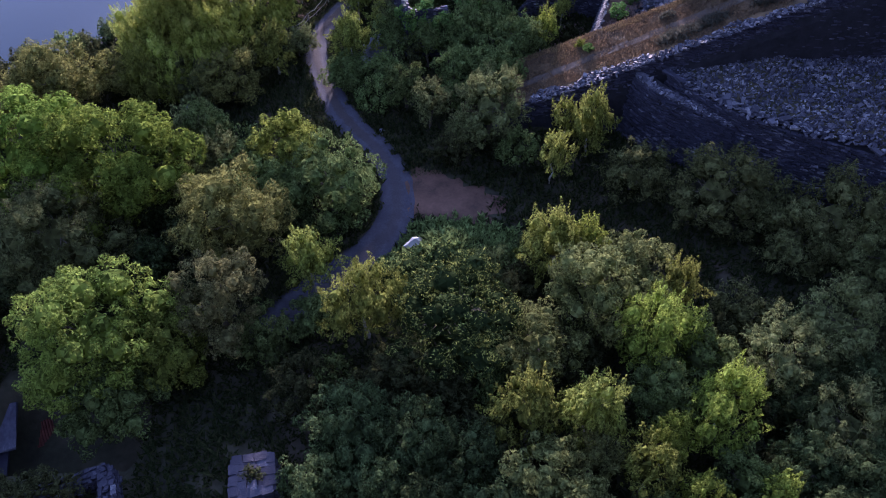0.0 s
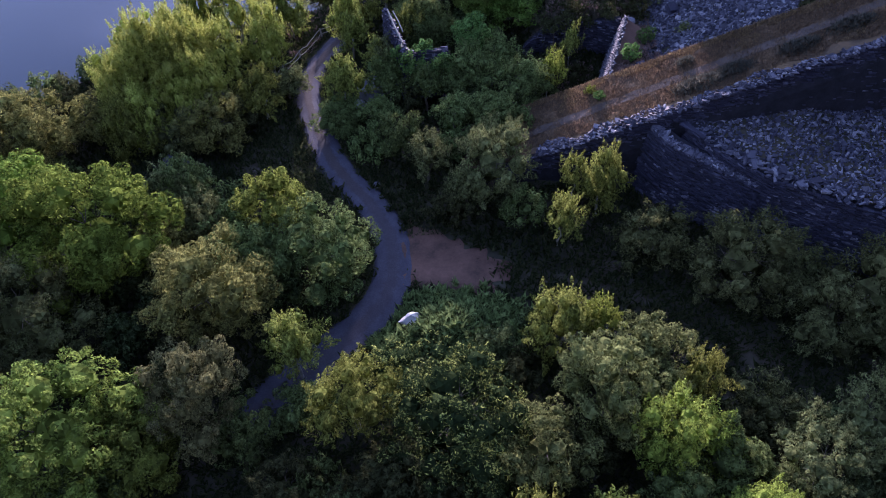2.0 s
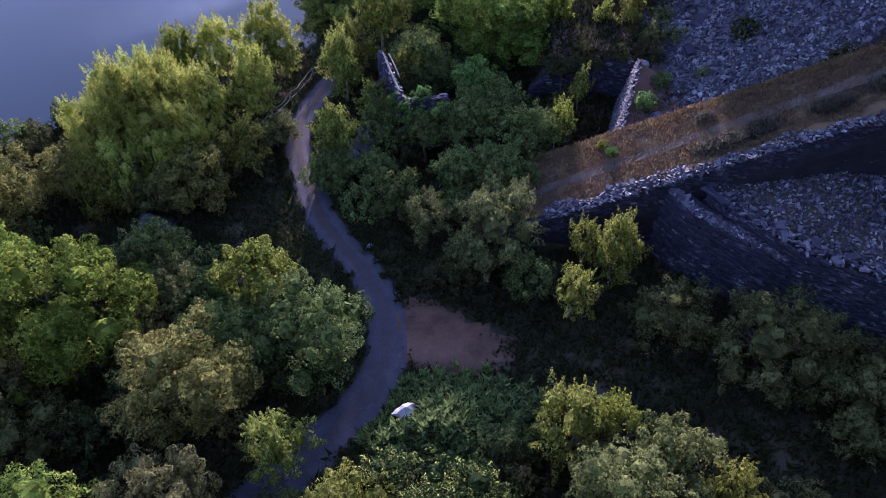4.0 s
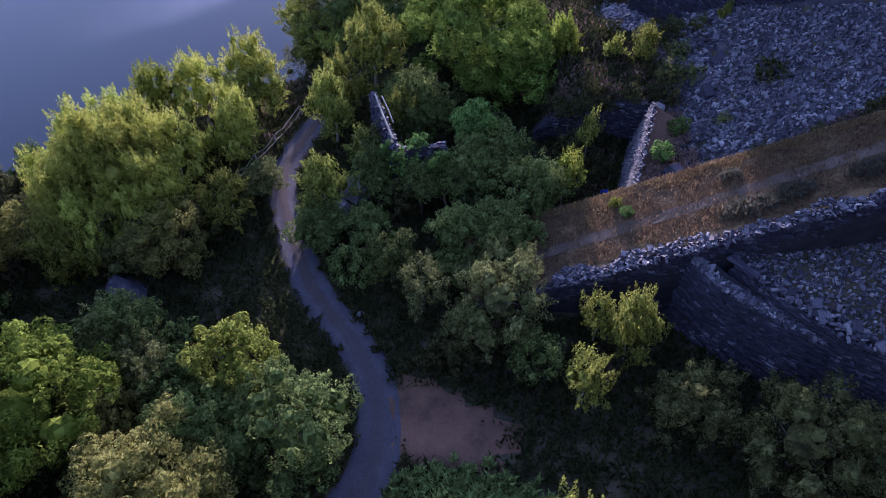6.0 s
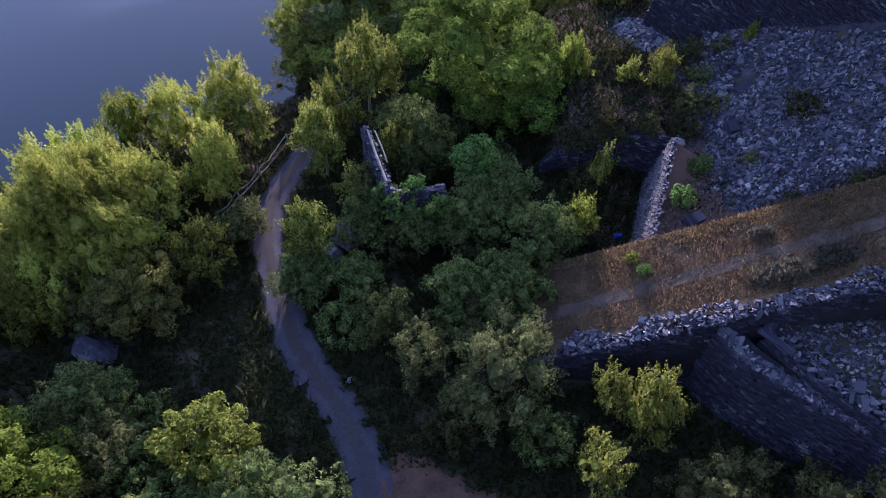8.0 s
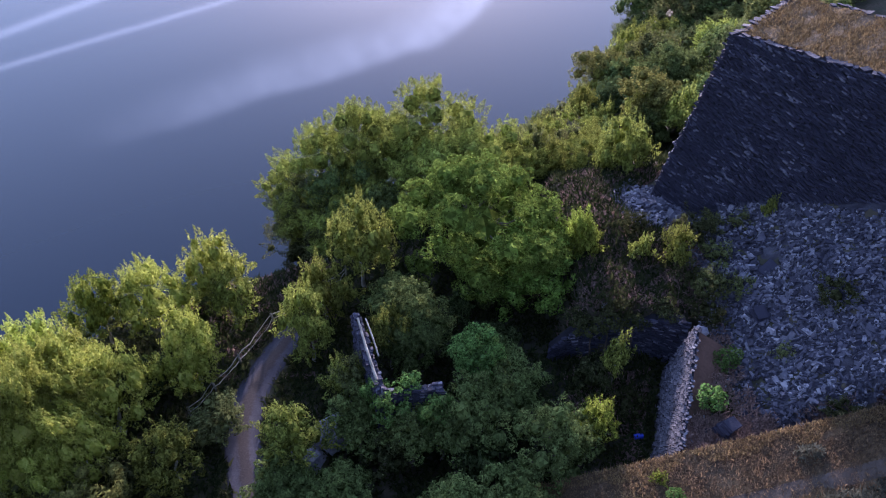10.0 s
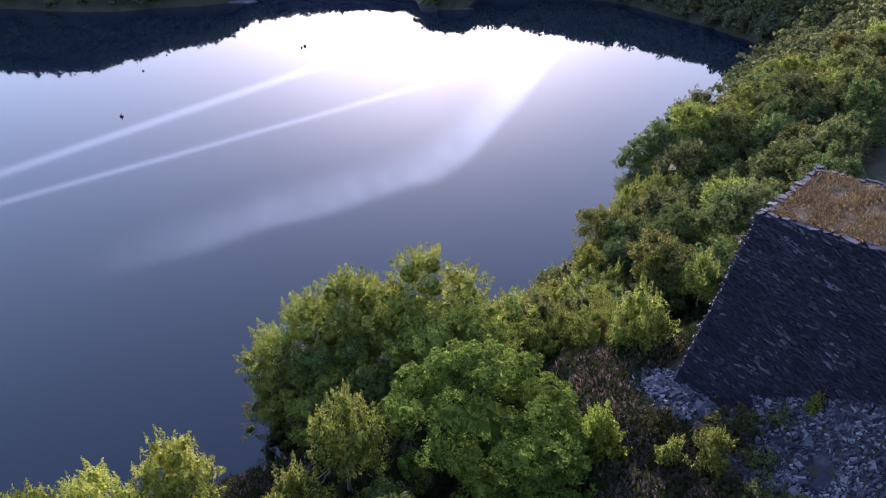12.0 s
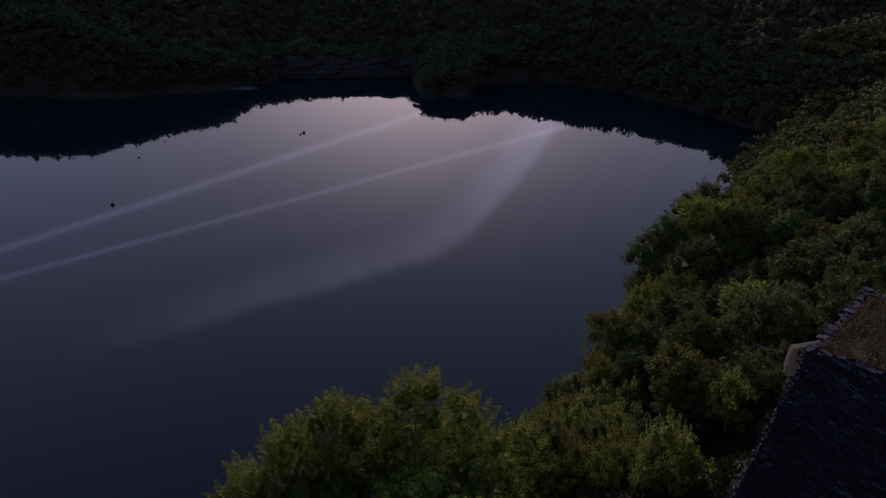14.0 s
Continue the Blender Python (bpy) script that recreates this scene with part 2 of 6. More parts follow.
PIT_SLATE = grainy("thin_pit_slate", [(0.1, (0.03, 0.03, 0.042)), (0.5, (0.075, 0.074, 0.094)), (0.9, (0.14, 0.138, 0.165))], 0.6, 8.0, 0.7, 0.4, island=0.5)
RAMP_GRIT = grainy("ramp_path_grit", [(0.15, (0.04, 0.032, 0.026)), (0.5, (0.07, 0.056, 0.048)), (0.85, (0.11, 0.09, 0.08))], 0.8, 7.0)
# Straw-gold grass, lightened so the low sun on the pier sits in its colour.
GOLD_LIT_GRASS = leafy("golden_lit_grass", (0.14, 0.1, 0.045), (0.25, 0.185, 0.085), (0.4, 0.315, 0.155), 0.25, 0.8)
BRACKEN = leafy("bracken", (0.085, 0.06, 0.056), (0.175, 0.12, 0.105), (0.3, 0.215, 0.18), 0.2, 0.8)
CLIFF = grainy("far_cliff_rock", [(0.2, (0.03, 0.027, 0.032)), (0.55, (0.058, 0.052, 0.058)), (0.9, (0.11, 0.10, 0.105))], 0.08, 0.5)
PALE_STONE = grainy("pale_stone", [(0.2, (0.3, 0.3, 0.3)), (0.6, (0.5, 0.5, 0.5)), (0.9, (0.65, 0.65, 0.64))], 1.5, 8.0)
OLD_WOOD = grainy("bleached_wood", [(0.2, (0.160, 0.152, 0.136)), (0.6, (0.304, 0.288, 0.256)), (0.9, (0.448, 0.432, 0.400))], 2.0, 14.0)
RUST = grainy("rusty_sheet", [(0.2, (0.09, 0.03, 0.025)), (0.6, (0.17, 0.055, 0.045)), (0.9, (0.25, 0.10, 0.08))], 1.5, 8.0)
BLUE_PLASTIC = grainy("blue_plastic", [(0.2, (0.03, 0.05, 0.35)), (0.8, (0.05, 0.08, 0.55))], 1.0, 5.0, 0.4, 0.05)
BUOY_RED = grainy("buoy_red", [(0.2, (0.12, 0.02, 0.018)), (0.8, (0.2, 0.035, 0.03))], 2.0, 8.0, 0.5, 0.1)
BUOY_DARK = grainy("buoy_dark", [(0.2, (0.02, 0.02, 0.025)), (0.8, (0.05, 0.05, 0.06))], 2.0, 8.0, 0.5, 0.1)
CORE = grainy("wall_joint_dark", [(0.2, (0.012, 0.012, 0.016)), (0.8, (0.03, 0.03, 0.04))], 1.0, 6.0)
TURF = grainy("dry_turf", [(0.1, (0.05, 0.038, 0.028)), (0.4, (0.08, 0.058, 0.036)), (0.65, (0.12, 0.08, 0.042)), (0.9, (0.17, 0.118, 0.062))], 0.6, 6.0, bump=0.8)


def water_material():
    m, nt, bsdf, N, L = material("lake_water")
    bsdf.inputs["Base Color"].default_value = (0.006, 0.014, 0.029, 1)
    bsdf.inputs["Roughness"].default_value = 0.03
    bsdf.inputs["IOR"].default_value = 1.333
    co, n1, bp = N("ShaderNodeTexCoord"), N("ShaderNodeTexNoise"), N("ShaderNodeBump")
    n1.inputs["Scale"].default_value, n1.inputs["Detail"].default_value = 0.9, 3.0
    L(co.outputs["Object"], n1.inputs["Vector"])
    L(n1.outputs["Fac"], bp.inputs["Height"])
    bp.inputs["Strength"].default_value, bp.inputs["Distance"].default_value = 0.05, 0.02
    L(bp.outputs[0], bsdf.inputs["Normal"])
    return m


WATER = water_material()


# ---- building helpers ----
def mesh_of(name, verts, faces, mat, smooth=False, normals=None):
    """A mesh from arrays: verts (n, 3), faces (m, 3 or 4)."""
    verts, faces = np.asarray(verts, np.float32), np.asarray(faces, np.int32)
    me = bpy.data.meshes.new(name)
    m, k = faces.shape
    me.vertices.add(len(verts))
    me.vertices.foreach_set("co", verts.ravel())
    me.loops.add(m * k)
    me.loops.foreach_set("vertex_index", faces.ravel())
    me.polygons.add(m)
    me.polygons.foreach_set("loop_start", np.arange(0, m * k, k, dtype=np.int32))
    me.polygons.foreach_set("use_smooth", np.full(m, smooth))
    me.materials.append(mat)
    me.update(calc_edges=True)
    if normals is not None:
        me.polygons.foreach_set("use_smooth", np.full(m, True))
        me.normals_split_custom_set_from_vertices(normals)
    return me


def part(name, data, parent, label="", matrix=None):
    ob = new(name, data)
    ob.parent = parent
    if matrix is not None:
        ob.matrix_basis = matrix
    if label:
        ob["label"] = label
    return ob


BOX = np.array([(x, y, z) for z in (-1, 1) for y in (-1, 1) for x in (-1, 1)], float)
BOX_FACES = np.array([(0, 2, 3, 1), (4, 5, 7, 6), (0, 1, 5, 4), (1, 3, 7, 5), (3, 2, 6, 7), (2, 0, 4, 6)])


def slabs_mesh(name, mats, mat, rng, ragged=0.22):
    """Many rough slabs in one mesh; mats (n, 4, 4) place boxes of half size 1."""
    n = len(mats)
    c = BOX[None] * (1 - ragged * rng.random((n, 8, 3)))
    v = np.einsum("nij,nkj->nki", mats[:, :3, :3], c) + mats[:, None, :3, 3]
    f = (BOX_FACES[None] + 8 * np.arange(n)[:, None, None]).reshape(-1, 4)
    return mesh_of(name, v.reshape(-1, 3), f, mat)


def slab_shapes(name, mat, count, rng, ragged=0.25):
    one = np.eye(4)[None]
    return [slabs_mesh(name, one, mat, rng, ragged) for _ in range(count)]


def euler_mats(rx, ry, rz):
    cx, sx, cy, sy, cz, sz = np.cos(rx), np.sin(rx), np.cos(ry), np.sin(ry), np.cos(rz), np.sin(rz)
    m = np.zeros((len(rx), 3, 3))
    m[:, 0, 0], m[:, 0, 1], m[:, 0, 2] = cz * cy, cz * sy * sx - sz * cx, cz * sy * cx + sz * sx
    m[:, 1, 0], m[:, 1, 1], m[:, 1, 2] = sz * cy, sz * sy * sx + cz * cx, sz * sy * cx - cz * sx
    m[:, 2, 0], m[:, 2, 1], m[:, 2, 2] = -sy, cy * sx, cy * cx
    return m


def place(rot, half, centre):
    m = np.zeros((len(centre), 4, 4))
    m[:, :3, :3] = rot * half[:, None, :]
    m[:, :3, 3] = centre
    m[:, 3, 3] = 1
    return m


def lay_slabs(name, parent, mats, near, mat_joined, mat_piece, rng, ragged=0.25):
    """Up to 300 slabs as pieces of their own, where near says so, the rest joined."""
    pick = np.flatnonzero(near)
    if len(pick) > 300:
        pick = np.sort(rng.choice(pick, 300, replace=False))
    rest = np.setdiff1d(np.arange(len(mats)), pick)
    if len(rest):
        ob = part(name + "s_joined", slabs_mesh(name, mats[rest], mat_joined, rng, ragged), parent)
        ob["kind"] = "stuff"
    shapes = slab_shapes(name, mat_piece, 8, rng, ragged)
    for k, i in enumerate(pick):
        part(name, shapes[k % 8], parent, "", Matrix(mats[i].tolist()))


# ---- the lie of the land ----
WATER_Z = -22.0
SHORE = [(-15.5, 89), (-27, 84), (-38, 76), (-50, 68), (-75, 62), (-120, 60), (-200, 70), (-230, 180), (-215, 320), (-170, 321), (-124, 315), (-86, 327), (-76, 335), (-68, 352),
         (-45, 353), (-14, 352), (-9, 314), (8, 316), (14, 340), (38, 348), (68, 322), (88, 285), (99, 258), (92, 240), (70, 214), (52, 188), (36, 163), (30, 143), (23, 136), (12, 122),
         (3, 110), (-6, 101)]
ROAD = [(-10.8, 74.5), (-12.2, 71.2), (-13.2, 67.8), (-13.1, 64.6), (-12.3, 61.6), (-11.1, 58.2), (-9.9, 55.2), (-8.0, 52.1), (-6.4, 50.0), (-5.0, 47.7), (-4.0, 45.2), (-3.7, 42.5), (-3.9, 40.2), (-5.0, 37.8),
        (-7.2, 35.2), (-10.2, 32.0), (-13.0, 29.0)]


def seg_dist(px, py, pts, closed):
    best = np.full(px.shape, 1e9)
    for (ax, ay), (bx, by) in zip(pts, pts[1:] + (pts[:1] if closed else [])):
        dx, dy = bx - ax, by - ay
        t = np.clip(((px - ax) * dx + (py - ay) * dy) / (dx * dx + dy * dy), 0, 1)
        best = np.minimum(best, np.hypot(px - ax - t * dx, py - ay - t * dy))
    return best


def inside(px, py, pts):
    r = np.zeros(px.shape, bool)
    for (ax, ay), (bx, by) in zip(pts, pts[1:] + pts[:1]):
        r ^= ((ay > py) != (by > py)) & (px < (bx - ax) * (py - ay) / (by - ay + 1e-12) + ax)
    return r


def smooth(v, lo, hi):
    t = np.clip((v - lo) / (hi - lo), 0, 1)
    return t * t * (3 - 2 * t)


def wave(x, y, scale, seed):
    """A cheap rolling noise, about -1 to 1."""
    r = np.random.RandomState(seed)
    v = np.zeros(np.shape(x))
    for k in range(6):
        a, p, f = r.uniform(0, 6.283), r.uniform(0, 6.283), r.uniform(0.6, 1.7) / scale
        v = v + np.sin((x * math.cos(a) + y * math.sin(a)) * f * 6.283 + p)
    return v / 3.2


def incline_z(x):
    return -2.2 + 0.44 * (x - 10.2)


SPUR = [(19.4, 50.9), (21.4, 47.7), (24.5, 44.9), (27.9, 43.1), (34.0, 40.3), (44.0, 36.5), (60.0, 31.0)]


SKYLINE = ((-31.5, -29, -23.7, -18.3, -14.7, -7.7, -2.8, -1.5, 0.4, 5.3, 8.6, 13.9, 20.4, 22.6),
           (-0.4, -8.9, -10.9, -14.9, -23.0, -26.3, -25.4, -17.7, -15.3, -20.3, -11.0, -13.4, -3.9, 0.4),
           (0.313, 0.28, 0.27, 0.253, 0.223, 0.21, 0.213, 0.24, 0.253, 0.233, 0.27, 0.26, 0.297, 0.313))


def ground(x, y):
    x, y = np.asarray(x, float), np.asarray(y, float)
    d = seg_dist(x, y, SHORE, True) * np.where(inside(x, y, SHORE), -1, 1)
    dl = np.maximum(d, 0)
    rough = wave(x, y, 9.0, 3) * 0.35 + wave(x, y, 3.0, 4) * 0.12
    near = np.minimum(WATER_Z + 1.9 * dl, -6.4) + rough
    near = np.where(d > 8, near + 0.012 * np.minimum(dl, 60), near)
    bank = WATER_Z + np.minimum(0.9 * dl, 4) + 0.42 * np.minimum(dl, 45) + 0.06 * np.clip(dl - 45, 0, 400) + rough * 2
    w = smooth(y + 0.3 * x, 96, 112) * smooth(x, -12, 6)
    h = near * (1 - w) + bank * w
    # the far shore
    limit_l = WATER_Z + 1.6 * np.minimum(dl, 14) + 0.22 * np.clip(dl - 14, 0, 500)
    limit_c = WATER_Z + 3.0 * np.minimum(dl, 2.2) + 0.2 * np.clip(dl - 2.2, 0, 500)
    limit_r = WATER_Z + 0.75 * np.minimum(dl, 22) + 0.2 * np.clip(dl - 22, 0, 500)
    wl, wr = smooth(-x, 60, 95), smooth(x, 10, 60)
    far = limit_c * (1 - wl) * (1 - wr) + limit_l * wl + limit_r * wr + rough * 2
    # skyline of the far slopes, by bearing from the camera's late position, fitted to its view
    az = np.degrees(np.arctan2(x - 1.2, np.maximum(y - 47, 1)))
    crest = np.interp(az, SKYLINE[0], SKYLINE[1]) + np.interp(az, SKYLINE[0], SKYLINE[2]) * (y - 300) - 7.0 + 8.0 * smooth(-az, 21, 29)
    far = np.where(y > 300, np.maximum(np.minimum(far, crest), WATER_Z + 0.35 + 0.02 * dl), far)
    wf = smooth(y, 225, 290)
    wf = np.maximum(wf, smooth(-x, 130, 190) * smooth(y, 70, 120))
    h = h * (1 - wf) + far * wf
    # unseen high slopes, as of slate tips, added east and behind to block skylight
    q = np.maximum(x - 0.68 * np.maximum(y - 20, 0) - 44, 0)
    h = h + np.minimum(0.9 * q, 85) * (1 - wf) + np.minimum(0.9 * np.maximum(-14 - y, 0), 85)
    # terraces round the ruins
    ne = smooth(x, 9.5, 11.5) * smooth(y, 71.6, 72.2) * (1 - smooth(y - 0.3 * (x - 20), 92, 100))
    h = h * (1 - ne) + (-1.6 - 0.13 * np.clip(y - 80, 0, 20) + rough) * ne
    east_line = 16.5 + (y - 60) * 0.3
    e = ((x > east_line) & (y > 59.2) & (y < 110)).astype(float)
    e *= 1 - smooth(y, 96, 108) * (x < 34)
    scree = np.maximum(-1.7, -1.2 + 0.6 * (x - 21.7)) + rough * 0.6
    scree = np.where(x > 36, np.minimum(scree, 7.4 + 0.1 * (x - 36)), scree)
    scree = scree - 1.2 * np.exp(-((y - 60.5) / 1.2) ** 2)
    behind = smooth((x - 22.2) * 0.68 + (y - 86.1) * 0.735, 4, 12)
    scree = scree * (1 - behind) + np.maximum(h, -4 + 0.2 * (x - 22)) * behind
    h = np.where(e > 0, h * (1 - e) + scree * e, h)
    # rubble held between the spur and the incline
    poly = SPUR + [(90.0, 28.0), (90.0, 52.4), (18.6, 52.4)]
    held = inside(x - 0.25, y - 0.55, poly)
    h = np.where(held, 0.35 + 0.16 * np.minimum(seg_dist(x, y, SPUR, False), 8) + rough * 0.7, h)
    # incline bed
    bed = (y > 52.3) & (y < 58.6) & (x > 1.5)
    h = np.where(bed, np.maximum(incline_z(x) - 0.08, h), h)
    # sunk yard beside the low ruin, dug deeper so that it falls into shade
    yard = smooth(x, -30, -28) * (1 - smooth(x, -20.5, -19)) * smooth(y, 18.5, 19.5) * (1 - smooth(y, 24, 26))
    h = h - 4.0 * yard
    # a low grassy mound beside the fork
    h = h + 2.2 * np.exp(-(((x + 0.3) / 3.4) ** 2 + ((y - 35.0) / 2.6) ** 2))
    # the track is cut level
    r = seg_dist(x, y, ROAD, False)
    k = 1 - smooth(r, 1.9, 4.0)
    k = np.maximum(k, (1 - smooth(seg_dist(x, y, [(-3, 44), (2.0, 42.5), (6.0, 40.2)], False), 2.6, 4.5)))
    k = np.where(y > 78, 0, k)
    h = h * (1 - k) + (-6.15) * k
    return np.where(d < 0, np.maximum(WATER_Z - 3.0, WATER_Z + 1.5 * d), h)


def axis(lo, a, b, hi, fine, grow):
    mid = list(np.arange(a, b + 1e-6, fine))
    up, s = [], fine
    v = b
    while v < hi:
        s = min(s * grow, 40)
        v += s
        up.append(v)
    dn, s, v = [], fine, a
    while v > lo:
        s = min(s * grow, 40)
        v -= s
        dn.append(v)
    return np.array(dn[::-1] + mid + up)


def make_ground():
    xs, ys = axis(-1500, -40, 45, 1500, 0.75, 1.045), axis(-700, 12, 108, 2400, 0.75, 1.03)
    X, Y = np.meshgrid(xs, ys)
    Z = ground(X, Y)
    nx, ny = len(xs), len(ys)
    i = (np.arange(ny - 1)[:, None] * nx + np.arange(nx - 1)[None]).ravel()
    f = np.stack([i, i + 1, i + nx + 1, i + nx], 1)
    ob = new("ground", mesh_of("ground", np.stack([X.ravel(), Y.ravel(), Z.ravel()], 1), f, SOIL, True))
    return tagged(ob, "dark mossy soil of an overgrown slate quarry", "ground", kind="structure")


ground_ob = make_ground()
w = 3000
water = new("water", mesh_of("water", [(-w, -w, WATER_Z), (w, -w, WATER_Z), (w, w, WATER_Z), (-w, w, WATER_Z)], [(0, 1, 2, 3)], WATER))
tagged(water, "still blue-grey lake water mirroring sky and vapour trails", "lake", kind="structure")


def spline(pts, step):
    """A smooth line through pts, resampled."""
    p = np.array([pts[0]] + list(pts) + [pts[-1]], float)
    out = []
    for a, b, c, e in zip(p, p[1:], p[2:], p[3:]):
        n = max(2, int(np.linalg.norm(c - b) / step))
        for k in range(n):
            t = k / n
            out.append(0.5 * (2 * b + (c - a) * t + (2 * a - 5 * b + 4 * c - e) * t * t + (3 * b - a - 3 * c + e) * t ** 3))
    out.append(p[-1])
    return np.array(out)


def strip(name, pts, offsets, lift, mat, ragged=0.0, seed=0):
    """A ribbon that lies along pts; offsets: function of (share of the way, across in -1..1)."""
    c = spline(pts, 0.5)
    t = np.gradient(c, axis=0)
    t /= np.linalg.norm(t, axis=1)[:, None]
    nrm = np.stack([t[:, 1], -t[:, 0]], 1)
    rng = np.random.RandomState(seed)
    cols = []
    for k, (w0, w1, dz) in enumerate(offsets):
        s = np.linspace(0, 1, len(c))
        wd = w0 * (1 - s) + w1 * s
        if k in (0, len(offsets) - 1):
            wd = wd + ragged * np.convolve(rng.normal(size=len(c) + 4), np.ones(5) / 5, "valid")
        q = c + nrm * wd[:, None]
        cols.append(np.stack([q[:, 0], q[:, 1], np.full(len(c), -6.15 + lift + dz)], 1))
    v = np.stack(cols, 1)
    n, m = v.shape[:2]
    i = (np.arange(n - 1)[:, None] * m + np.arange(m - 1)[None]).ravel()
    return mesh_of(name, v.reshape(-1, 3), np.stack([i, i + 1, i + m + 1, i + m], 1), mat, True)


def road_material():
    m, nt, bsdf, N, L = material("track_grit")
    across, along, co, n1, n2 = N("ShaderNodeAttribute"), N("ShaderNodeAttribute"), N("ShaderNodeTexCoord"), N("ShaderNodeTexNoise"), N("ShaderNodeTexNoise")
    across.attribute_name, along.attribute_name = "across", "along"
    for n, sc in ((n1, 0.8), (n2, 9.0)):
        n.inputs["Scale"].default_value, n.inputs["Detail"].default_value, n.inputs["Roughness"].default_value = sc, 6.0, 0.65
        L(co.outputs["Object"], n.inputs["Vector"])

    def calc(op, a, b, c=None):
        q = N("ShaderNodeMath")
        q.operation = op
        for i, v in enumerate((a, b, c)):
            if v is not None:
                if isinstance(v, (int, float)):
                    q.inputs[i].default_value = v
                else:
                    L(v, q.inputs[i])
        return q.outputs[0]

    side = calc("ADD", across.outputs["Fac"], calc("MULTIPLY_ADD", n1.outputs["Fac"], 0.4, -0.2))
    side = calc("ADD", side, calc("MULTIPLY_ADD", n2.outputs["Fac"], 0.3, -0.15))
    grit = N("ShaderNodeValToRGB")
    set_ramp(grit, [(0.25, (0.031, 0.031, 0.044)), (0.5, (0.056, 0.056, 0.077)), (0.8, (0.1, 0.1, 0.13))])
    L(calc("ADD", calc("MULTIPLY", n1.outputs["Fac"], 0.5), calc("MULTIPLY", n2.outputs["Fac"], 0.5)), grit.inputs[0])
    earth = N("ShaderNodeValToRGB")
    set_ramp(earth, [(0.25, (0.026, 0.02, 0.018)), (0.5, (0.046, 0.035, 0.03)), (0.8, (0.078, 0.058, 0.048))])
    L(n2.outputs["Fac"], earth.inputs[0])
    # brown crown between the ruts, strongest at the far end, and brown verges
    crown, verge = N("ShaderNodeMapRange"), N("ShaderNodeMapRange")
    for n, lo, hi, to in ((crown, 0.16, 0.42, (1.0, 0.0)), (verge, 0.94, 1.12, (0.0, 1.0))):
        n.interpolation_type = "SMOOTHSTEP"
        L(side, n.inputs["Value"])
        n.inputs["From Min"].default_value, n.inputs["From Max"].default_value = lo, hi
        n.inputs["To Min"].default_value, n.inputs["To Max"].default_value = to
    mid = calc("MULTIPLY", crown.outputs[0], along.outputs["Fac"])
    fac = calc("MAXIMUM", mid, verge.outputs[0])
    mix = N("ShaderNodeMix")
    mix.data_type = "RGBA"
    L(fac, mix.inputs[0])
    L(grit.outputs[0], mix.inputs[6])
    L(earth.outputs[0], mix.inputs[7])
    L(mix.outputs[2], bsdf.inputs["Base Color"])
    bsdf.inputs["Roughness"].default_value = 0.85
    bsdf.inputs["Specular IOR Level"].default_value = 0.2
    bp = N("ShaderNodeBump")
    bp.inputs["Strength"].default_value, bp.inputs["Distance"].default_value = 0.4, 0.08
    L(n2.outputs["Fac"], bp.inputs["Height"])
    L(bp.outputs[0], bsdf.inputs["Normal"])
    return m


# lanes across the track: half-width at its far and near end, height
LANES = [(-1.12, -1.75, -0.10), (-0.95, -1.4, 0.0), (-0.72, -1.0, -0.05), (-0.4, -0.55, 0.0), (0, 0, 0.05), (0.4, 0.55, 0.0), (0.72, 1.0, -0.05), (0.95, 1.4, 0.0), (1.12, 1.75, -0.10)]
road_mesh = strip("road", ROAD, LANES, 0.1, road_material(), 0.09, 1)
count = len(road_mesh.vertices)
lane = np.abs(np.array([a[1] for a in LANES]) / 1.75)
for key, values in (("across", np.tile(lane, count // len(LANES))), ("along", np.repeat(0.28 + 0.4 * smooth(-np.linspace(0, 1, count // len(LANES)), -0.62, -0.42), len(LANES)))):
    road_mesh.attributes.new(key, "FLOAT", "POINT").data.foreach_set("value", values.astype(np.float32))
road = new("road", road_mesh)
tagged(road, "winding grey slate-grit track with worn wheel ruts", "road", kind="structure")


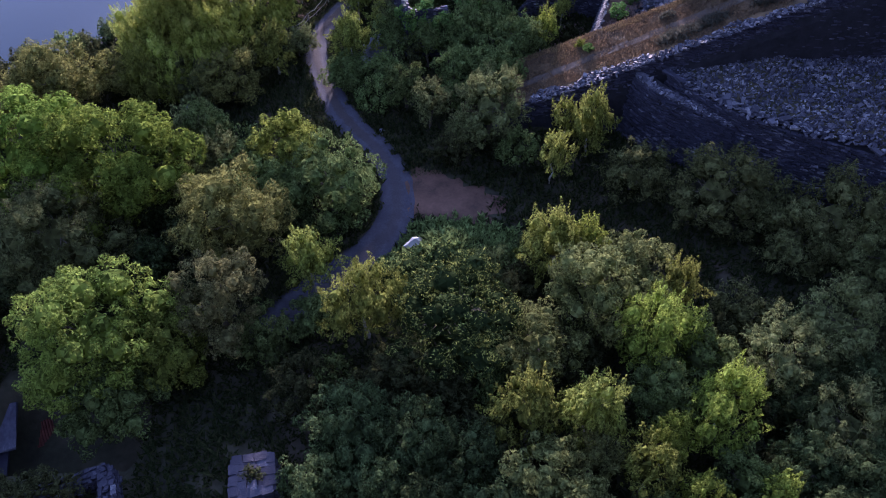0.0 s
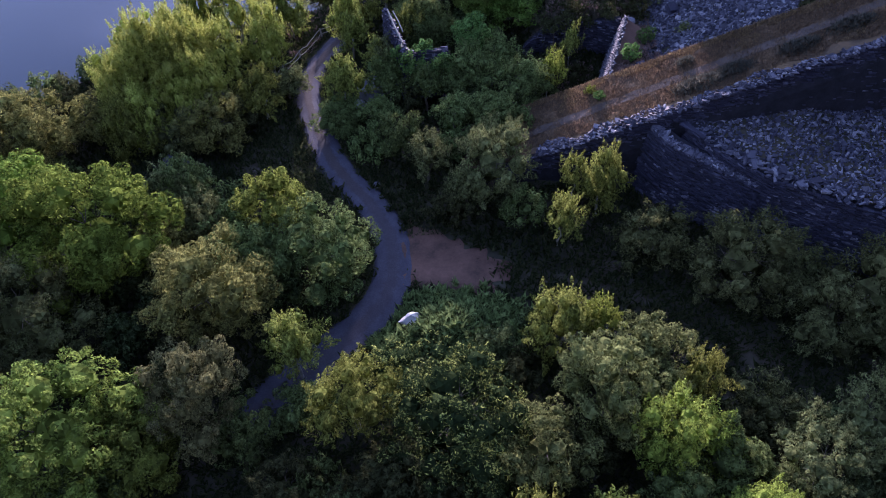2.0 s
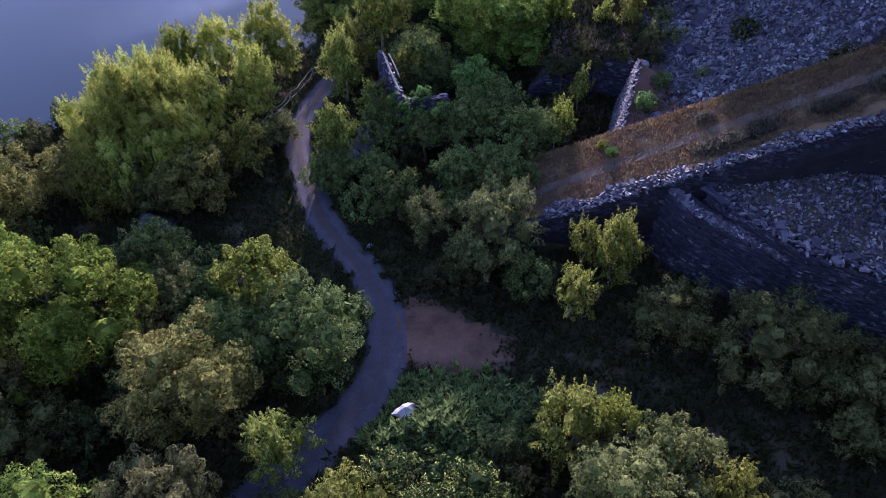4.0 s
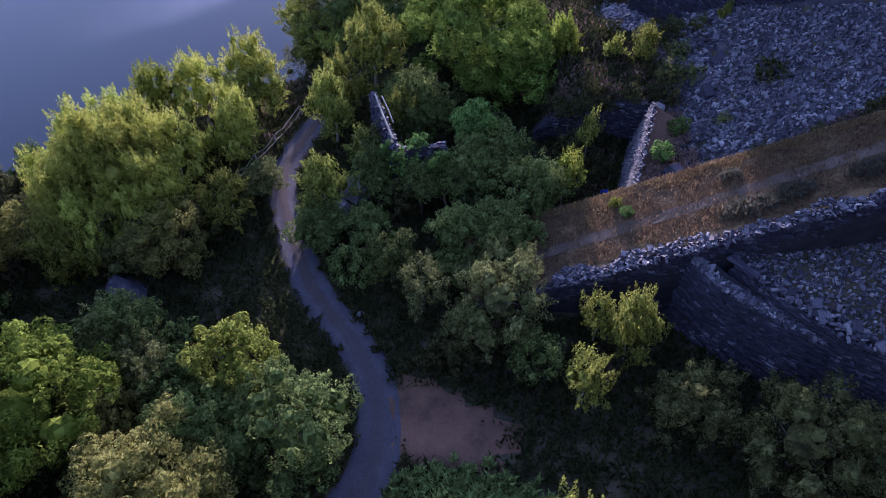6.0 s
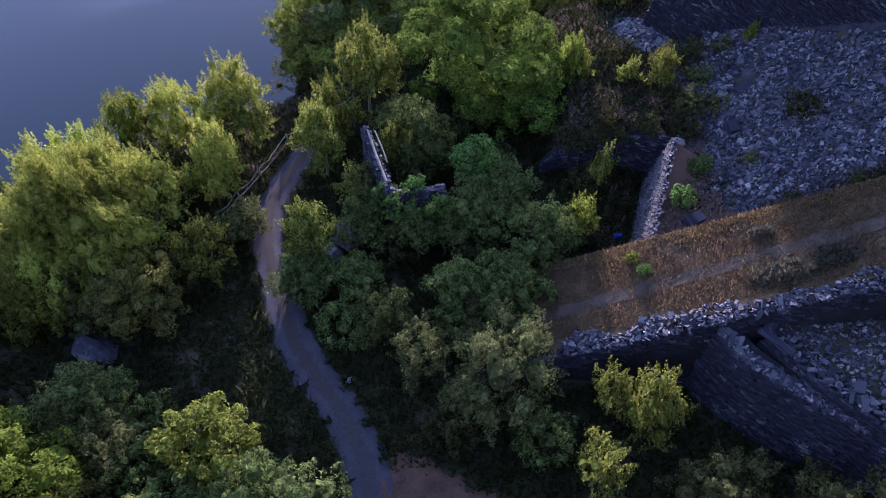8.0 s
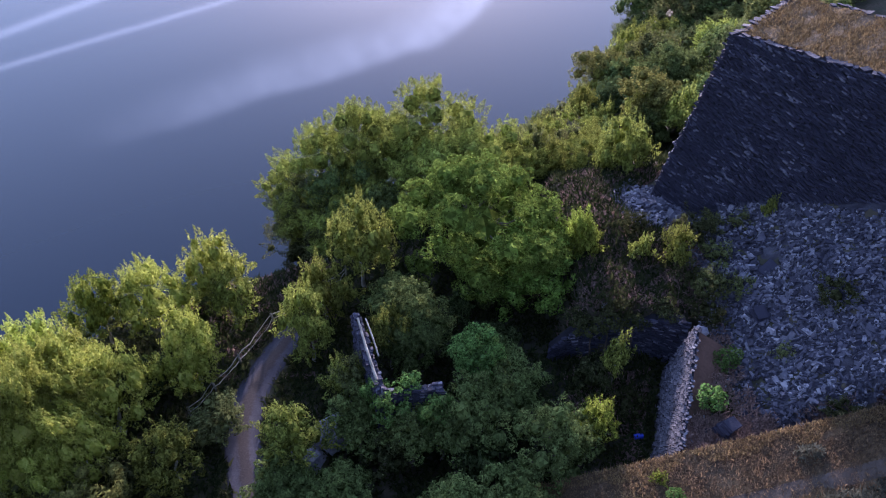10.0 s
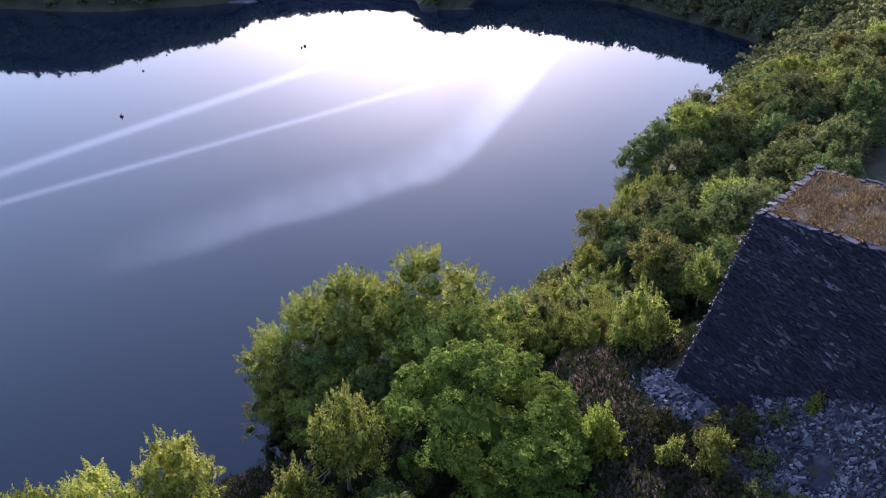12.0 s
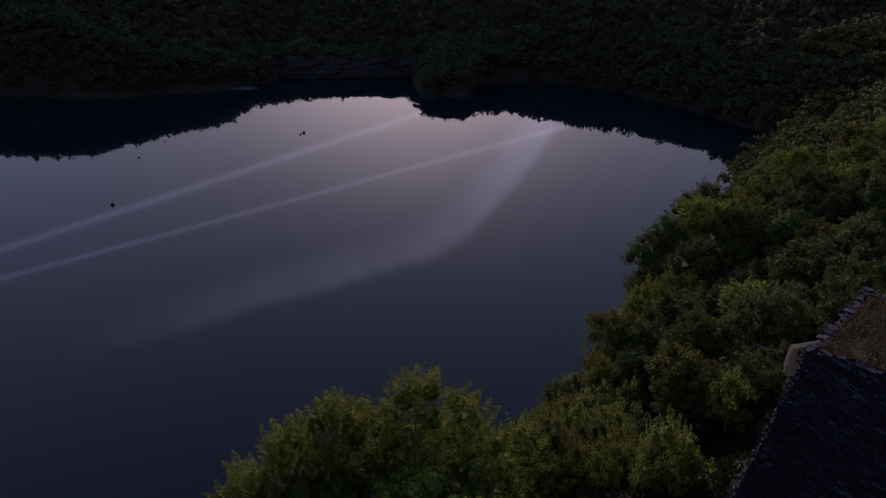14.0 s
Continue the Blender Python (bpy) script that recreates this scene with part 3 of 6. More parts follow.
# ---- slate walls ----
def wall_face(parent, p0, p1, top0, top1, base0, base1, batter, seed, course=0.12, length=(0.16, 0.62), near=None, thick=0.1, flare=(0, 0), dip=0.06, mats_two=None, inset=0.05, stray=0.07):
    """Coursed slate on the face that runs from p0 to p1 along its top edge; it leans back by batter, its outside lies to the right of the way."""
    rng = np.random.RandomState(seed)
    p0, p1 = np.array(p0, float), np.array(p1, float)
    span = np.linalg.norm(p1 - p0)
    u = (p1 - p0) / span
    o = np.array([u[1], -u[0]])
    cs, hs, yaw = [], [], math.atan2(u[1], u[0])
    low = min(base0, base1)
    z = low
    while z < max(top0, top1):
        grow = batter * max(top0 - z, 0)
        lo, hi = -grow * flare[0], span + grow * flare[1]
        s = lo - rng.random() * 0.5
        while s < hi:
            ln = rng.uniform(*length) * (1.6 if rng.random() < 0.08 else 1)
            m = min(max(s + ln / 2, lo + 0.05), hi - 0.05)
            k = min(max(m / span, 0), 1)
            top, base = top0 * (1 - k) + top1 * k, base0 * (1 - k) + base1 * k
            if base - 0.3 < z < top - course * 0.4:
                out = batter * (top - z) + rng.normal() * 0.05 + (0.1 if rng.random() < 0.09 else 0)
                xy = p0 + u * m + o * (out - inset)
                cs.append((*xy, z + course / 2 + rng.normal() * 0.02))
                hs.append((ln / 2 * rng.uniform(0.95, 1.2), thick * rng.uniform(0.9, 1.7), course / 2 * rng.uniform(0.75, 1.25)))
            s += ln
        z += course * rng.uniform(0.85, 1.15)
    cs, hs = np.array(cs), np.array(hs)
    n = len(cs)
    rot = euler_mats(rng.normal(size=n) * 0.05 + math.atan(batter), dip + rng.normal(size=n) * stray, yaw + rng.normal(size=n) * 0.05)
    mats = place(rot, hs, cs)
    sel = near(cs) if near else np.zeros(n, bool)
    joined, single = mats_two or (WALL_SLATE, WALL_PIECE)
    lay_slabs("stone", parent, mats, sel, joined, single, rng, 0.3)


def prism(name, top, base, mat):
    """A solid between a base and a top polygon of the same count."""
    n = len(top)
    bm = bmesh.new()
    a = [bm.verts.new(p) for p in base]
    b = [bm.verts.new(p) for p in top]
    bm.faces.new(a[::-1])
    bm.faces.new(b)
    for i in range(n):
        j = (i + 1) % n
        bm.faces.new((a[i], a[j], b[j], b[i]))
    me = bpy.data.meshes.new(name)
    bm.to_mesh(me)
    bm.free()
    me.materials.append(mat)
    return me


def turf_sheet(name, corners, zfun, mat, seed, step=0.5, bumpy=0.12):
    """A turf bed on the four-sided patch of corners."""
    a, b, c, e = [np.array(p, float) for p in corners]
    nu, nv = int(np.linalg.norm(b - a) / step) + 2, int(np.linalg.norm(e - a) / step) + 2
    U, V = np.meshgrid(np.linspace(0, 1, nu), np.linspace(0, 1, nv))
    P = (a[None, None] * ((1 - U) * (1 - V))[..., None] + b * (U * (1 - V))[..., None] + c * (U * V)[..., None] + e * ((1 - U) * V)[..., None])
    Z = zfun(P[..., 0], P[..., 1]) + bumpy * (wave(P[..., 0], P[..., 1], 2.2, seed) + 0.6 * wave(P[..., 0], P[..., 1], 0.9, seed + 1))
    i = (np.arange(nv - 1)[:, None] * nu + np.arange(nu - 1)[None]).ravel()
    return mesh_of(name, np.concatenate([P, Z[..., None]], 2).reshape(-1, 3), np.stack([i, i + 1, i + nu + 1, i + nu], 1), mat, True)


def blades_mesh(name, x, y, z, size, mat, rng, lean=0.6, wide=0.5):
    """Loose blades or leaves that stand on the points given, as one mesh."""
    n = len(x)
    a = rng.uniform(0, 6.283, n)
    s = size * rng.uniform(0.5, 1.3, n)
    t = np.stack([np.cos(a), np.sin(a), np.zeros(n)], 1)
    b = rng.uniform(0, 6.283, n)
    l = rng.uniform(0.5, lean + 0.4, n)
    up = np.stack([np.cos(b) * l, np.sin(b) * l, np.ones(n)], 1)
    p = np.stack([x, y, z], 1)
    h = (s * wide)[:, None]
    s = s[:, None]
    # blades lean over, their upper face upwards
    over = np.stack([np.cos(b), np.sin(b), np.zeros(n)], 1)
    t = np.stack([-np.sin(b), np.cos(b), np.zeros(n)], 1) + over * rng.normal(size=(n, 1)) * 0.4
    v = np.stack([p - t * h * 0.5, p + up * s, p + t * h * 0.5], 1)
    face = np.cross(v[:, 1] - v[:, 0], v[:, 2] - v[:, 0])[:, 2] < 0
    v[face] = v[face][:, [0, 2, 1]]
    nn = np.repeat(np.stack([rng.normal(size=n) * 0.35, rng.normal(size=n) * 0.35, np.ones(n)], 1), 3, 0)
    nn /= np.linalg.norm(nn, axis=1)[:, None]
    return mesh_of(name, v.reshape(-1, 3), np.arange(3 * n).reshape(-1, 3), mat, True, nn)


# the incline: a ramp between two dry-stone faces
incline = new("incline_wall")
tagged(incline, "dry-stone slate ramp topped with dry orange grass", "ramp", kind="structure")
part("core", prism("core", [(1.0, 51.9, -6.3), (75, 51.9, incline_z(75) - 0.15), (75, 58.9, incline_z(75) - 0.15), (1.0, 58.9, -6.3)],
                   [(1.0, 51.2, -9), (75, 50.4, -9), (75, 60.0, -9), (1.0, 59.6, -9)], CORE), incline)
part("turf", turf_sheet("turf", [(1.5, 52.3), (75, 52.3), (75, 59.0), (1.5, 59.0)], lambda x, y: incline_z(x) + 0.0, TURF, 21, 0.5, 0.05), incline, "bed of dry orange-brown grass")
part("path", turf_sheet("path", [(7, 54.45), (60, 56.95), (60, 57.85), (7, 55.35)], lambda x, y: incline_z(x) + 0.045, RAMP_GRIT, 23, 0.4, 0.03), incline, "worn grey-brown path along the ramp")
wall_face(incline, (2.0, 51.75), (20.5, 51.75), incline_z(2.0), incline_z(20.5), -7.0, -7.0, 0.08, 31, near=lambda c: (c[:, 0] > 8) & (c[:, 2] > -4.5))
wall_face(incline, (20.5, 51.75), (60.0, 51.75), incline_z(20.5), incline_z(60), 0.4, 1.5, 0.05, 32)
wall_face(incline, (45.0, 58.9), (9.0, 58.9), incline_z(45) - 0.3, incline_z(9) - 0.3, 3.0, -5.0, 0.06, 33)

# the spur: a curved retaining wall that holds rubble
spur = new("spur_wall")
tagged(spur, "curved dark slate retaining wall holding back rubble", "wall", kind="structure")
SPUR_TOP = [0.85, 0.45, 0.4, 0.25, 0.1, 0.0, 0.0]
for k in range(len(SPUR) - 1):
    (ax, ay), (bx, by) = SPUR[k], SPUR[k + 1]
    ln = math.hypot(bx - ax, by - ay)
    ux, uy = (bx - ax) / ln, (by - ay) / ln
    ox, oy = uy, -ux
    t0, t1 = SPUR_TOP[k], SPUR_TOP[k + 1]
    part("core", prism("core", [(ax, ay, t0 - 0.1), (bx, by, t1 - 0.1), (bx - ox * 1.3, by - oy * 1.3, t1 - 0.1), (ax - ox * 1.3, ay - oy * 1.3, t0 - 0.1)],
                       [(ax + ox * 0.85, ay + oy * 0.85, -9), (bx + ox * 0.85, by + oy * 0.85, -9), (bx - ox * 1.5, by - oy * 1.5, -9), (ax - ox * 1.5, ay - oy * 1.5, -9)], CORE), spur)
    wall_face(spur, SPUR[k], SPUR[k + 1], t0, t1, -8.0, -8.0, 0.1, 41 + k, near=(lambda c: c[:, 2] > -5) if k == 2 else None)

# a lower apron of walling in front of the spur, with a ledge of loose slate
APRON = [(16.7, 51.3), (17.8, 49.5), (19.0, 48.3), (20.4, 47.4), (21.9, 46.3), (23.6, 45.2)]
APRON_TOP = (-0.05, -0.1, -0.2, -0.3, -0.45, -0.8)
for k in range(len(APRON) - 1):
    (ax, ay), (bx, by) = APRON[k], APRON[k + 1]
    t0, t1 = APRON_TOP[k], APRON_TOP[k + 1]
    ln = math.hypot(bx - ax, by - ay)
    ox, oy = (by - ay) / ln, -(bx - ax) / ln
    part("core", prism("core", [(ax, ay, t0 - 0.1), (bx, by, t1 - 0.1), (bx - ox * 1.3, by - oy * 1.3, t1 + 0.1), (ax - ox * 1.3, ay - oy * 1.3, t0 + 0.1)],
                       [(ax + ox * 0.8, ay + oy * 0.8, -9), (bx + ox * 0.8, by + oy * 0.8, -9), (bx - ox * 1.5, by - oy * 1.5, -9), (ax - ox * 1.5, ay - oy * 1.5, -9)], CORE), spur)
    wall_face(spur, APRON[k], APRON[k + 1], t0, t1, -8.0, -8.0, 0.1, 51 + k)

# the pier: a tall battered block with turf on top
PIER = np.array((22.2, 86.1))
E1, E2 = np.array((0.745, -0.667)), np.array((0.70, 0.714))
PIER_TOP = 12.7
pier = new("quarry_pier")
tagged(pier, "tall battered dark slate pier with a grassy top", "wall", kind="structure")


def pier_xy(a, b, z=None):
    q = PIER + E1 * a + E2 * b
    return (q[0], q[1]) if z is None else (q[0], q[1], z)


LONG, WIDE, LEAN_BACK = 46.0, 10.6, 0.17
drop = (PIER_TOP + 6) * LEAN_BACK
part("core", prism("core", [pier_xy(0.1, 0.1, PIER_TOP - 0.1), pier_xy(LONG, 0.1, PIER_TOP - 0.1), pier_xy(LONG, WIDE - 0.1, PIER_TOP - 0.1), pier_xy(0.1, WIDE - 0.1, PIER_TOP - 0.1)],
                   [pier_xy(-drop + 0.1, -drop + 0.1, -6), pier_xy(LONG, -drop + 0.1, -6), pier_xy(LONG, WIDE + drop, -6), pier_xy(-drop + 0.1, WIDE + drop, -6)], CORE), pier)
part("turf", turf_sheet("turf", [pier_xy(0.7, 0.7), pier_xy(LONG, 0.7), pier_xy(LONG, WIDE - 0.7), pier_xy(0.7, WIDE - 0.7)], lambda x, y: x * 0 + PIER_TOP + 0.05, TURF, 61, 0.5, 0.07), pier, "dry orange turf")
wall_face(pier, pier_xy(-0.0, 0), pier_xy(LONG, 0), PIER_TOP, PIER_TOP, -4.0, 6.0, LEAN_BACK, 62, 0.11, (0.16, 0.7), dip=0.34, stray=0.2, thick=0.07, flare=(0.93, 0), near=lambda c: (c[:, 0] < 33) & (c[:, 2] > -1))
wall_face(pier, pier_xy(0, WIDE), pier_xy(0, 0), PIER_TOP, PIER_TOP, -6.0, -4.0, LEAN_BACK, 63, 0.14, (0.2, 0.7), dip=0.03, thick=0.05, inset=0.2, flare=(1, 1))
rng = np.random.RandomState(64)
# loose coping along the two seen edges of the pier
cop = []
for a, b in [(s, 0.25) for s in np.arange(0, 40, 0.55)] + [(0.25, s) for s in np.arange(0.5, WIDE, 0.55)] + [(s, WIDE - 0.3) for s in np.arange(0, 30, 0.6)]:
    cop.append(pier_xy(a + rng.normal() * 0.1, b + rng.normal() * 0.12, PIER_TOP + 0.03 + abs(rng.normal()) * 0.05))
cop = np.array(cop)
n = len(cop)
lay_slabs("coping_slab", pier, place(euler_mats(rng.normal(size=n) * 0.06, rng.normal(size=n) * 0.06, rng.uniform(0, 6.3, n)), np.stack([rng.uniform(0.2, 0.45, n), rng.uniform(0.15, 0.3, n), rng.uniform(0.03, 0.06, n)], 1), cop),
          np.ones(n, bool), WALL_SLATE, WALL_PIECE, rng)

# the pale wall beside the pit
pale = new("pit_wall")
tagged(pale, "narrow pale slate wall beside a dark overgrown pit", "wall", kind="structure")
A, B = np.array((14.7, 59.9)), np.array((17.7, 68.6))
u = (B - A) / np.linalg.norm(B - A)
o = np.array((-u[1], u[0]))
part("core", prism("core", [(*(A - o * 0.3), -1.4), (*(B - o * 0.3), -0.2), (*(B + o * 0.0), -0.2), (*(A + o * 0.0), -1.4)],
                   [(*(A - o * 0.4), -7), (*(B - o * 0.4), -7), (*(B + o * 1.4), -7), (*(A + o * 1.15), -7)], CORE), pale)


part("earth_bank", prism("earth_bank", [(*A, -1.44), (*(A - o * 2.6), -1.66), (*(B - o * 2.4), -1.5), (*B, -0.34)], [(*A, -7), (*(A - o * 2.6), -7), (*(B - o * 2.4), -7), (*B, -7)], BROWN_GRIT), pale, "bare orange-brown earth behind the wall")
wall_face(pale, B, A, -0.15, -1.35, -6.5, -6.5, 0.22, 71, 0.065, (0.1, 0.32), near=lambda c: c[:, 2] > -2.6, thick=0.06, mats_two=(PIT_SLATE, PIT_SLATE))
r = np.random.RandomState(72)
q = A[None] + (B - A)[None] * ((np.arange(46) + 0.5) / 46)[:, None] - o[None] * r.uniform(0.05, 0.4, 46)[:, None]
lay_slabs("coping_slab", pale, place(euler_mats(r.normal(size=46) * 0.1, r.normal(size=46) * 0.1, r.uniform(0, 6.3, 46)), np.stack([r.uniform(0.07, 0.16, 46), r.uniform(0.06, 0.12, 46), r.uniform(0.02, 0.04, 46)], 1),
                                      np.concatenate([q, (-1.3 + 1.2 * (np.arange(46) + 0.5) / 46)[:, None]], 1)), np.ones(46, bool), SLATE, SLATE_PIECE, r)

# the low retaining wall at the pit's head
head = new("pit_head_wall")
tagged(head, "low dark slate wall at the head of the pit", "wall", kind="structure")
HEAD = [(8.6, 70.7, -4.8), (10.4, 71.3, -3.4), (12.6, 71.7, -2.6), (15.4, 71.5, -2.5), (18.0, 70.4, -1.6)]
for i, ((ax, ay, at), (bx, by, bt)) in enumerate(zip(HEAD, HEAD[1:])):
    part("core", prism("core", [(ax, ay, at - 0.2), (bx, by, bt - 0.2), (bx, by + 0.9, bt - 0.2), (ax, ay + 0.9, at - 0.2)], [(ax, ay - 0.3, -8), (bx, by - 0.3, -8), (bx, by + 0.9, -8), (ax, ay + 0.9, -8)], CORE), head)
    wall_face(head, (ax, ay), (bx, by), at, bt, -6.5, -6.5, 0.06, 73 + 5 * i, near=lambda c: c[:, 2] > -4)


# ---- rubble ----
def rubble(name, label, spots, sizes, seed, lift=0.0, tilt=0.35, follow=None, individual=None, at=None):
    r = np.random.RandomState(seed)
    n = len(spots)
    z = (at if at is not None else ground(spots[:, 0], spots[:, 1])) + lift
    s = r.uniform(sizes[0], sizes[1], n) * np.where(r.random(n) < 0.08, 1.9, 1.0)
    half = np.stack([s, s * r.uniform(0.32, 0.7, n), s * r.uniform(0.14, 0.36, n)], 1)
    gx = np.zeros(n)
    gy = np.zeros(n)
    if at is None:
        gx = (ground(spots[:, 0] + 0.6, spots[:, 1]) - ground(spots[:, 0] - 0.6, spots[:, 1])) / 1.2
        gy = (ground(spots[:, 0], spots[:, 1] + 0.6) - ground(spots[:, 0], spots[:, 1] - 0.6)) / 1.2
    rx, ry = np.arctan(np.clip(gy, -1, 1)) + r.normal(size=n) * tilt, -np.arctan(np.clip(gx, -1, 1)) + r.normal(size=n) * tilt
    yaw = r.uniform(0, 6.283, n)
    rot = euler_mats(rx, ry, np.zeros(n)) @ euler_mats(np.zeros(n), np.zeros(n), yaw)
    ob = tagged(new(name), label, "rubble", kind="structure")
    mats = place(rot, half, np.stack([spots[:, 0], spots[:, 1], z + half[:, 2] * 0.4 + r.uniform(0, 0.14, n)], 1))
    lay_slabs("slate_slab", ob, mats, s > np.sort(s)[-min(300, n)] - 1e-9, SLATE, SLATE_PIECE, r, 0.35)
    return ob


def scatter(x0, x1, y0, y1, n, keep, seed):
    r = np.random.RandomState(seed)
    p = np.stack([r.uniform(x0, x1, n), r.uniform(y0, y1, n)], 1)
    return p[keep(p[:, 0], p[:, 1])]


def front_of_pier(x, y):
    q = (x - PIER[0]) * E2[0] + (y - PIER[1]) * E2[1]
    return q < -1.5


poly = SPUR + [(90.0, 28.0), (90.0, 51.4), (19.4, 51.4)]
spots = scatter(19, 52, 30, 52, 26000, lambda x, y: inside(x - 0.2, y - 0.4, poly), 81)
rubble("held_rubble", "grey tipped slate rubble behind the retaining wall", spots, (0.06, 0.18), 82, 0.0, tilt=0.65)
spots = scatter(19, 50, 61.5, 88, 34000, lambda x, y: front_of_pier(x, y) & (x > 19.8 + 1.6 * wave(y, x, 7, 5) + 0.12 * np.abs(y - 70)) & ((wave(x, y, 5, 9) < 1.15) | (x > 34)), 83)
scree_ob = rubble("scree", "loose blue-grey slate scree below the pier", spots, (0.075, 0.22), 84, 0.0, tilt=0.6)
part("bed", turf_sheet("bed", [(20.6, 61.6), (50, 61.6), (50, 87), (20.6, 82)], lambda x, y: ground(x, y) + 0.01, SCREE_BED, 87, 0.4, 0.02), scree_ob, "fine grey slate grit")
spots = scatter(14.9, 20.5, 60.2, 70.5, 700, lambda x, y: (x > 15.2 + (y - 60) * 0.34) & (wave(x, y, 1.5, 13) > -0.2), 94)
rubble("bank_rubble", "small loose slates on the earth behind the pit wall", spots, (0.05, 0.15), 95, at=np.maximum(ground(spots[:, 0], spots[:, 1]), -1.62))
HEAP = (18.3, 84.6)
spots = scatter(13.5, 22.5, 79.5, 91.5, 4600, lambda x, y: (np.hypot((x - HEAP[0]) / 2.6, (y - HEAP[1]) / 4.0) < 1 + 0.2 * wave(x, y, 2.5, 12)), 85)
f = np.hypot((spots[:, 0] - HEAP[0]) / 2.6, (spots[:, 1] - HEAP[1]) / 4.0)
rubble("rubble_heap", "bright heap of spilled slate at the foot of the pier", spots, (0.1, 0.32), 86, at=ground(spots[:, 0], spots[:, 1]) + 0.9 * np.clip(1 - f, 0, 1) * np.random.RandomState(93).uniform(0.5, 1, len(f)))
spots = scatter(8.0, 48, 51.5, 53.6, 4200, lambda x, y: (y - 51.7) < 0.5 + 0.9 * np.clip(wave(x, y, 6, 11) + 0.5, 0, 1.2), 87)
rubble("ramp_edge_rubble", "loose slate along the edge of the ramp", spots, (0.06, 0.19), 88, at=incline_z(spots[:, 0]) + 0.02)
c = spline(APRON, 0.2)
r = np.random.RandomState(91)
k = r.randint(0, len(c), 800)
c, z = c[k] + np.array((0.3, 0.45))[None] * r.uniform(0.1, 1.6, (800, 1)), (-0.02 - 0.75 * (k / len(c)) ** 1.5)
rubble("apron_rubble", "loose slate on the ledge below the spur's edge", c, (0.08, 0.22), 92, at=z)
c = spline(SPUR, 0.25)
r = np.random.RandomState(89)
c = c[r.randint(0, len(c), 900)] + r.normal(size=(900, 2)) * 0.35 + np.array((0.35, 0.5))
c = c[c[:, 0] < 50]
rubble("spur_coping", "broken slate coping on the spur wall", c, (0.09, 0.3), 90, at=np.full(len(c), 0.52))


# ---- trees ----
def unit_dirs(n, rng, low=-0.6):
    i = np.arange(n) + 0.5
    z = 1 - (1 - low) * i / n
    a = i * 2.39996 + rng.uniform(0, 6)
    d = np.stack([np.sqrt(1 - z * z) * np.cos(a), np.sqrt(1 - z * z) * np.sin(a), z], 1) + rng.normal(size=(n, 3)) * 0.16
    return d / np.linalg.norm(d, axis=1)[:, None]


# kind: bough size, leaf length, leaf width, cone, plume, fill, clump radius in metres
HABIT = {
    "syc": (0.30, 0.23, 0.8, 0.12, 0.15, 1.0, 0.40),
    "sycbig": (0.20, 0.22, 0.8, 0.0, 0.0, 1.15, 0.38),
    "chest": (0.24, 0.23, 0.75, 0.0, 0.0, 1.1, 0.42),
    "oak": (0.27, 0.19, 0.7, 0.0, 0.25, 1.0, 0.36),
    "birch": (0.30, 0.17, 0.66, 0.3, 1.0, 1.0, 0.26),
    "willow": (0.27, 0.2, 0.5, 0.05, 0.8, 1.0, 0.32),
    "holly": (0.24, 0.22, 0.55, 0.05, 0.5, 1.0, 0.34),
    "alder": (0.29, 0.2, 0.72, 0.2, 0.45, 1.0, 0.34),
    "ash": (0.24, 0.18, 0.6, 0.05, 0.9, 1.1, 0.36),
}
LIKE = {"alderd": "alder", "birchw": "birch", "oakb": "oak", "oakp": "oak", "birchy": "birch", "ivy": "chest", "shrub": "willow"}


def ball(level):
    bm = bmesh.new()
    bmesh.ops.create_icosphere(bm, subdivisions=level, radius=1)
    v = np.array([v.co.normalized() for v in bm.verts])
    f = np.array([[v.index for v in f.verts] for f in bm.faces])
    bm.free()
    return v, f


BALLS = {k: ball(k) for k in (1, 2)}


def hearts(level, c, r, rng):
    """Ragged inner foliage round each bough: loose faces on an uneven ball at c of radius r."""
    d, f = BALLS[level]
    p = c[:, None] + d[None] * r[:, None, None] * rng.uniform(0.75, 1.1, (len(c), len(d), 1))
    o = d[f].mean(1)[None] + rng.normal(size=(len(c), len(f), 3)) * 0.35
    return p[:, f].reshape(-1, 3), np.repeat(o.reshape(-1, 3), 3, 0)


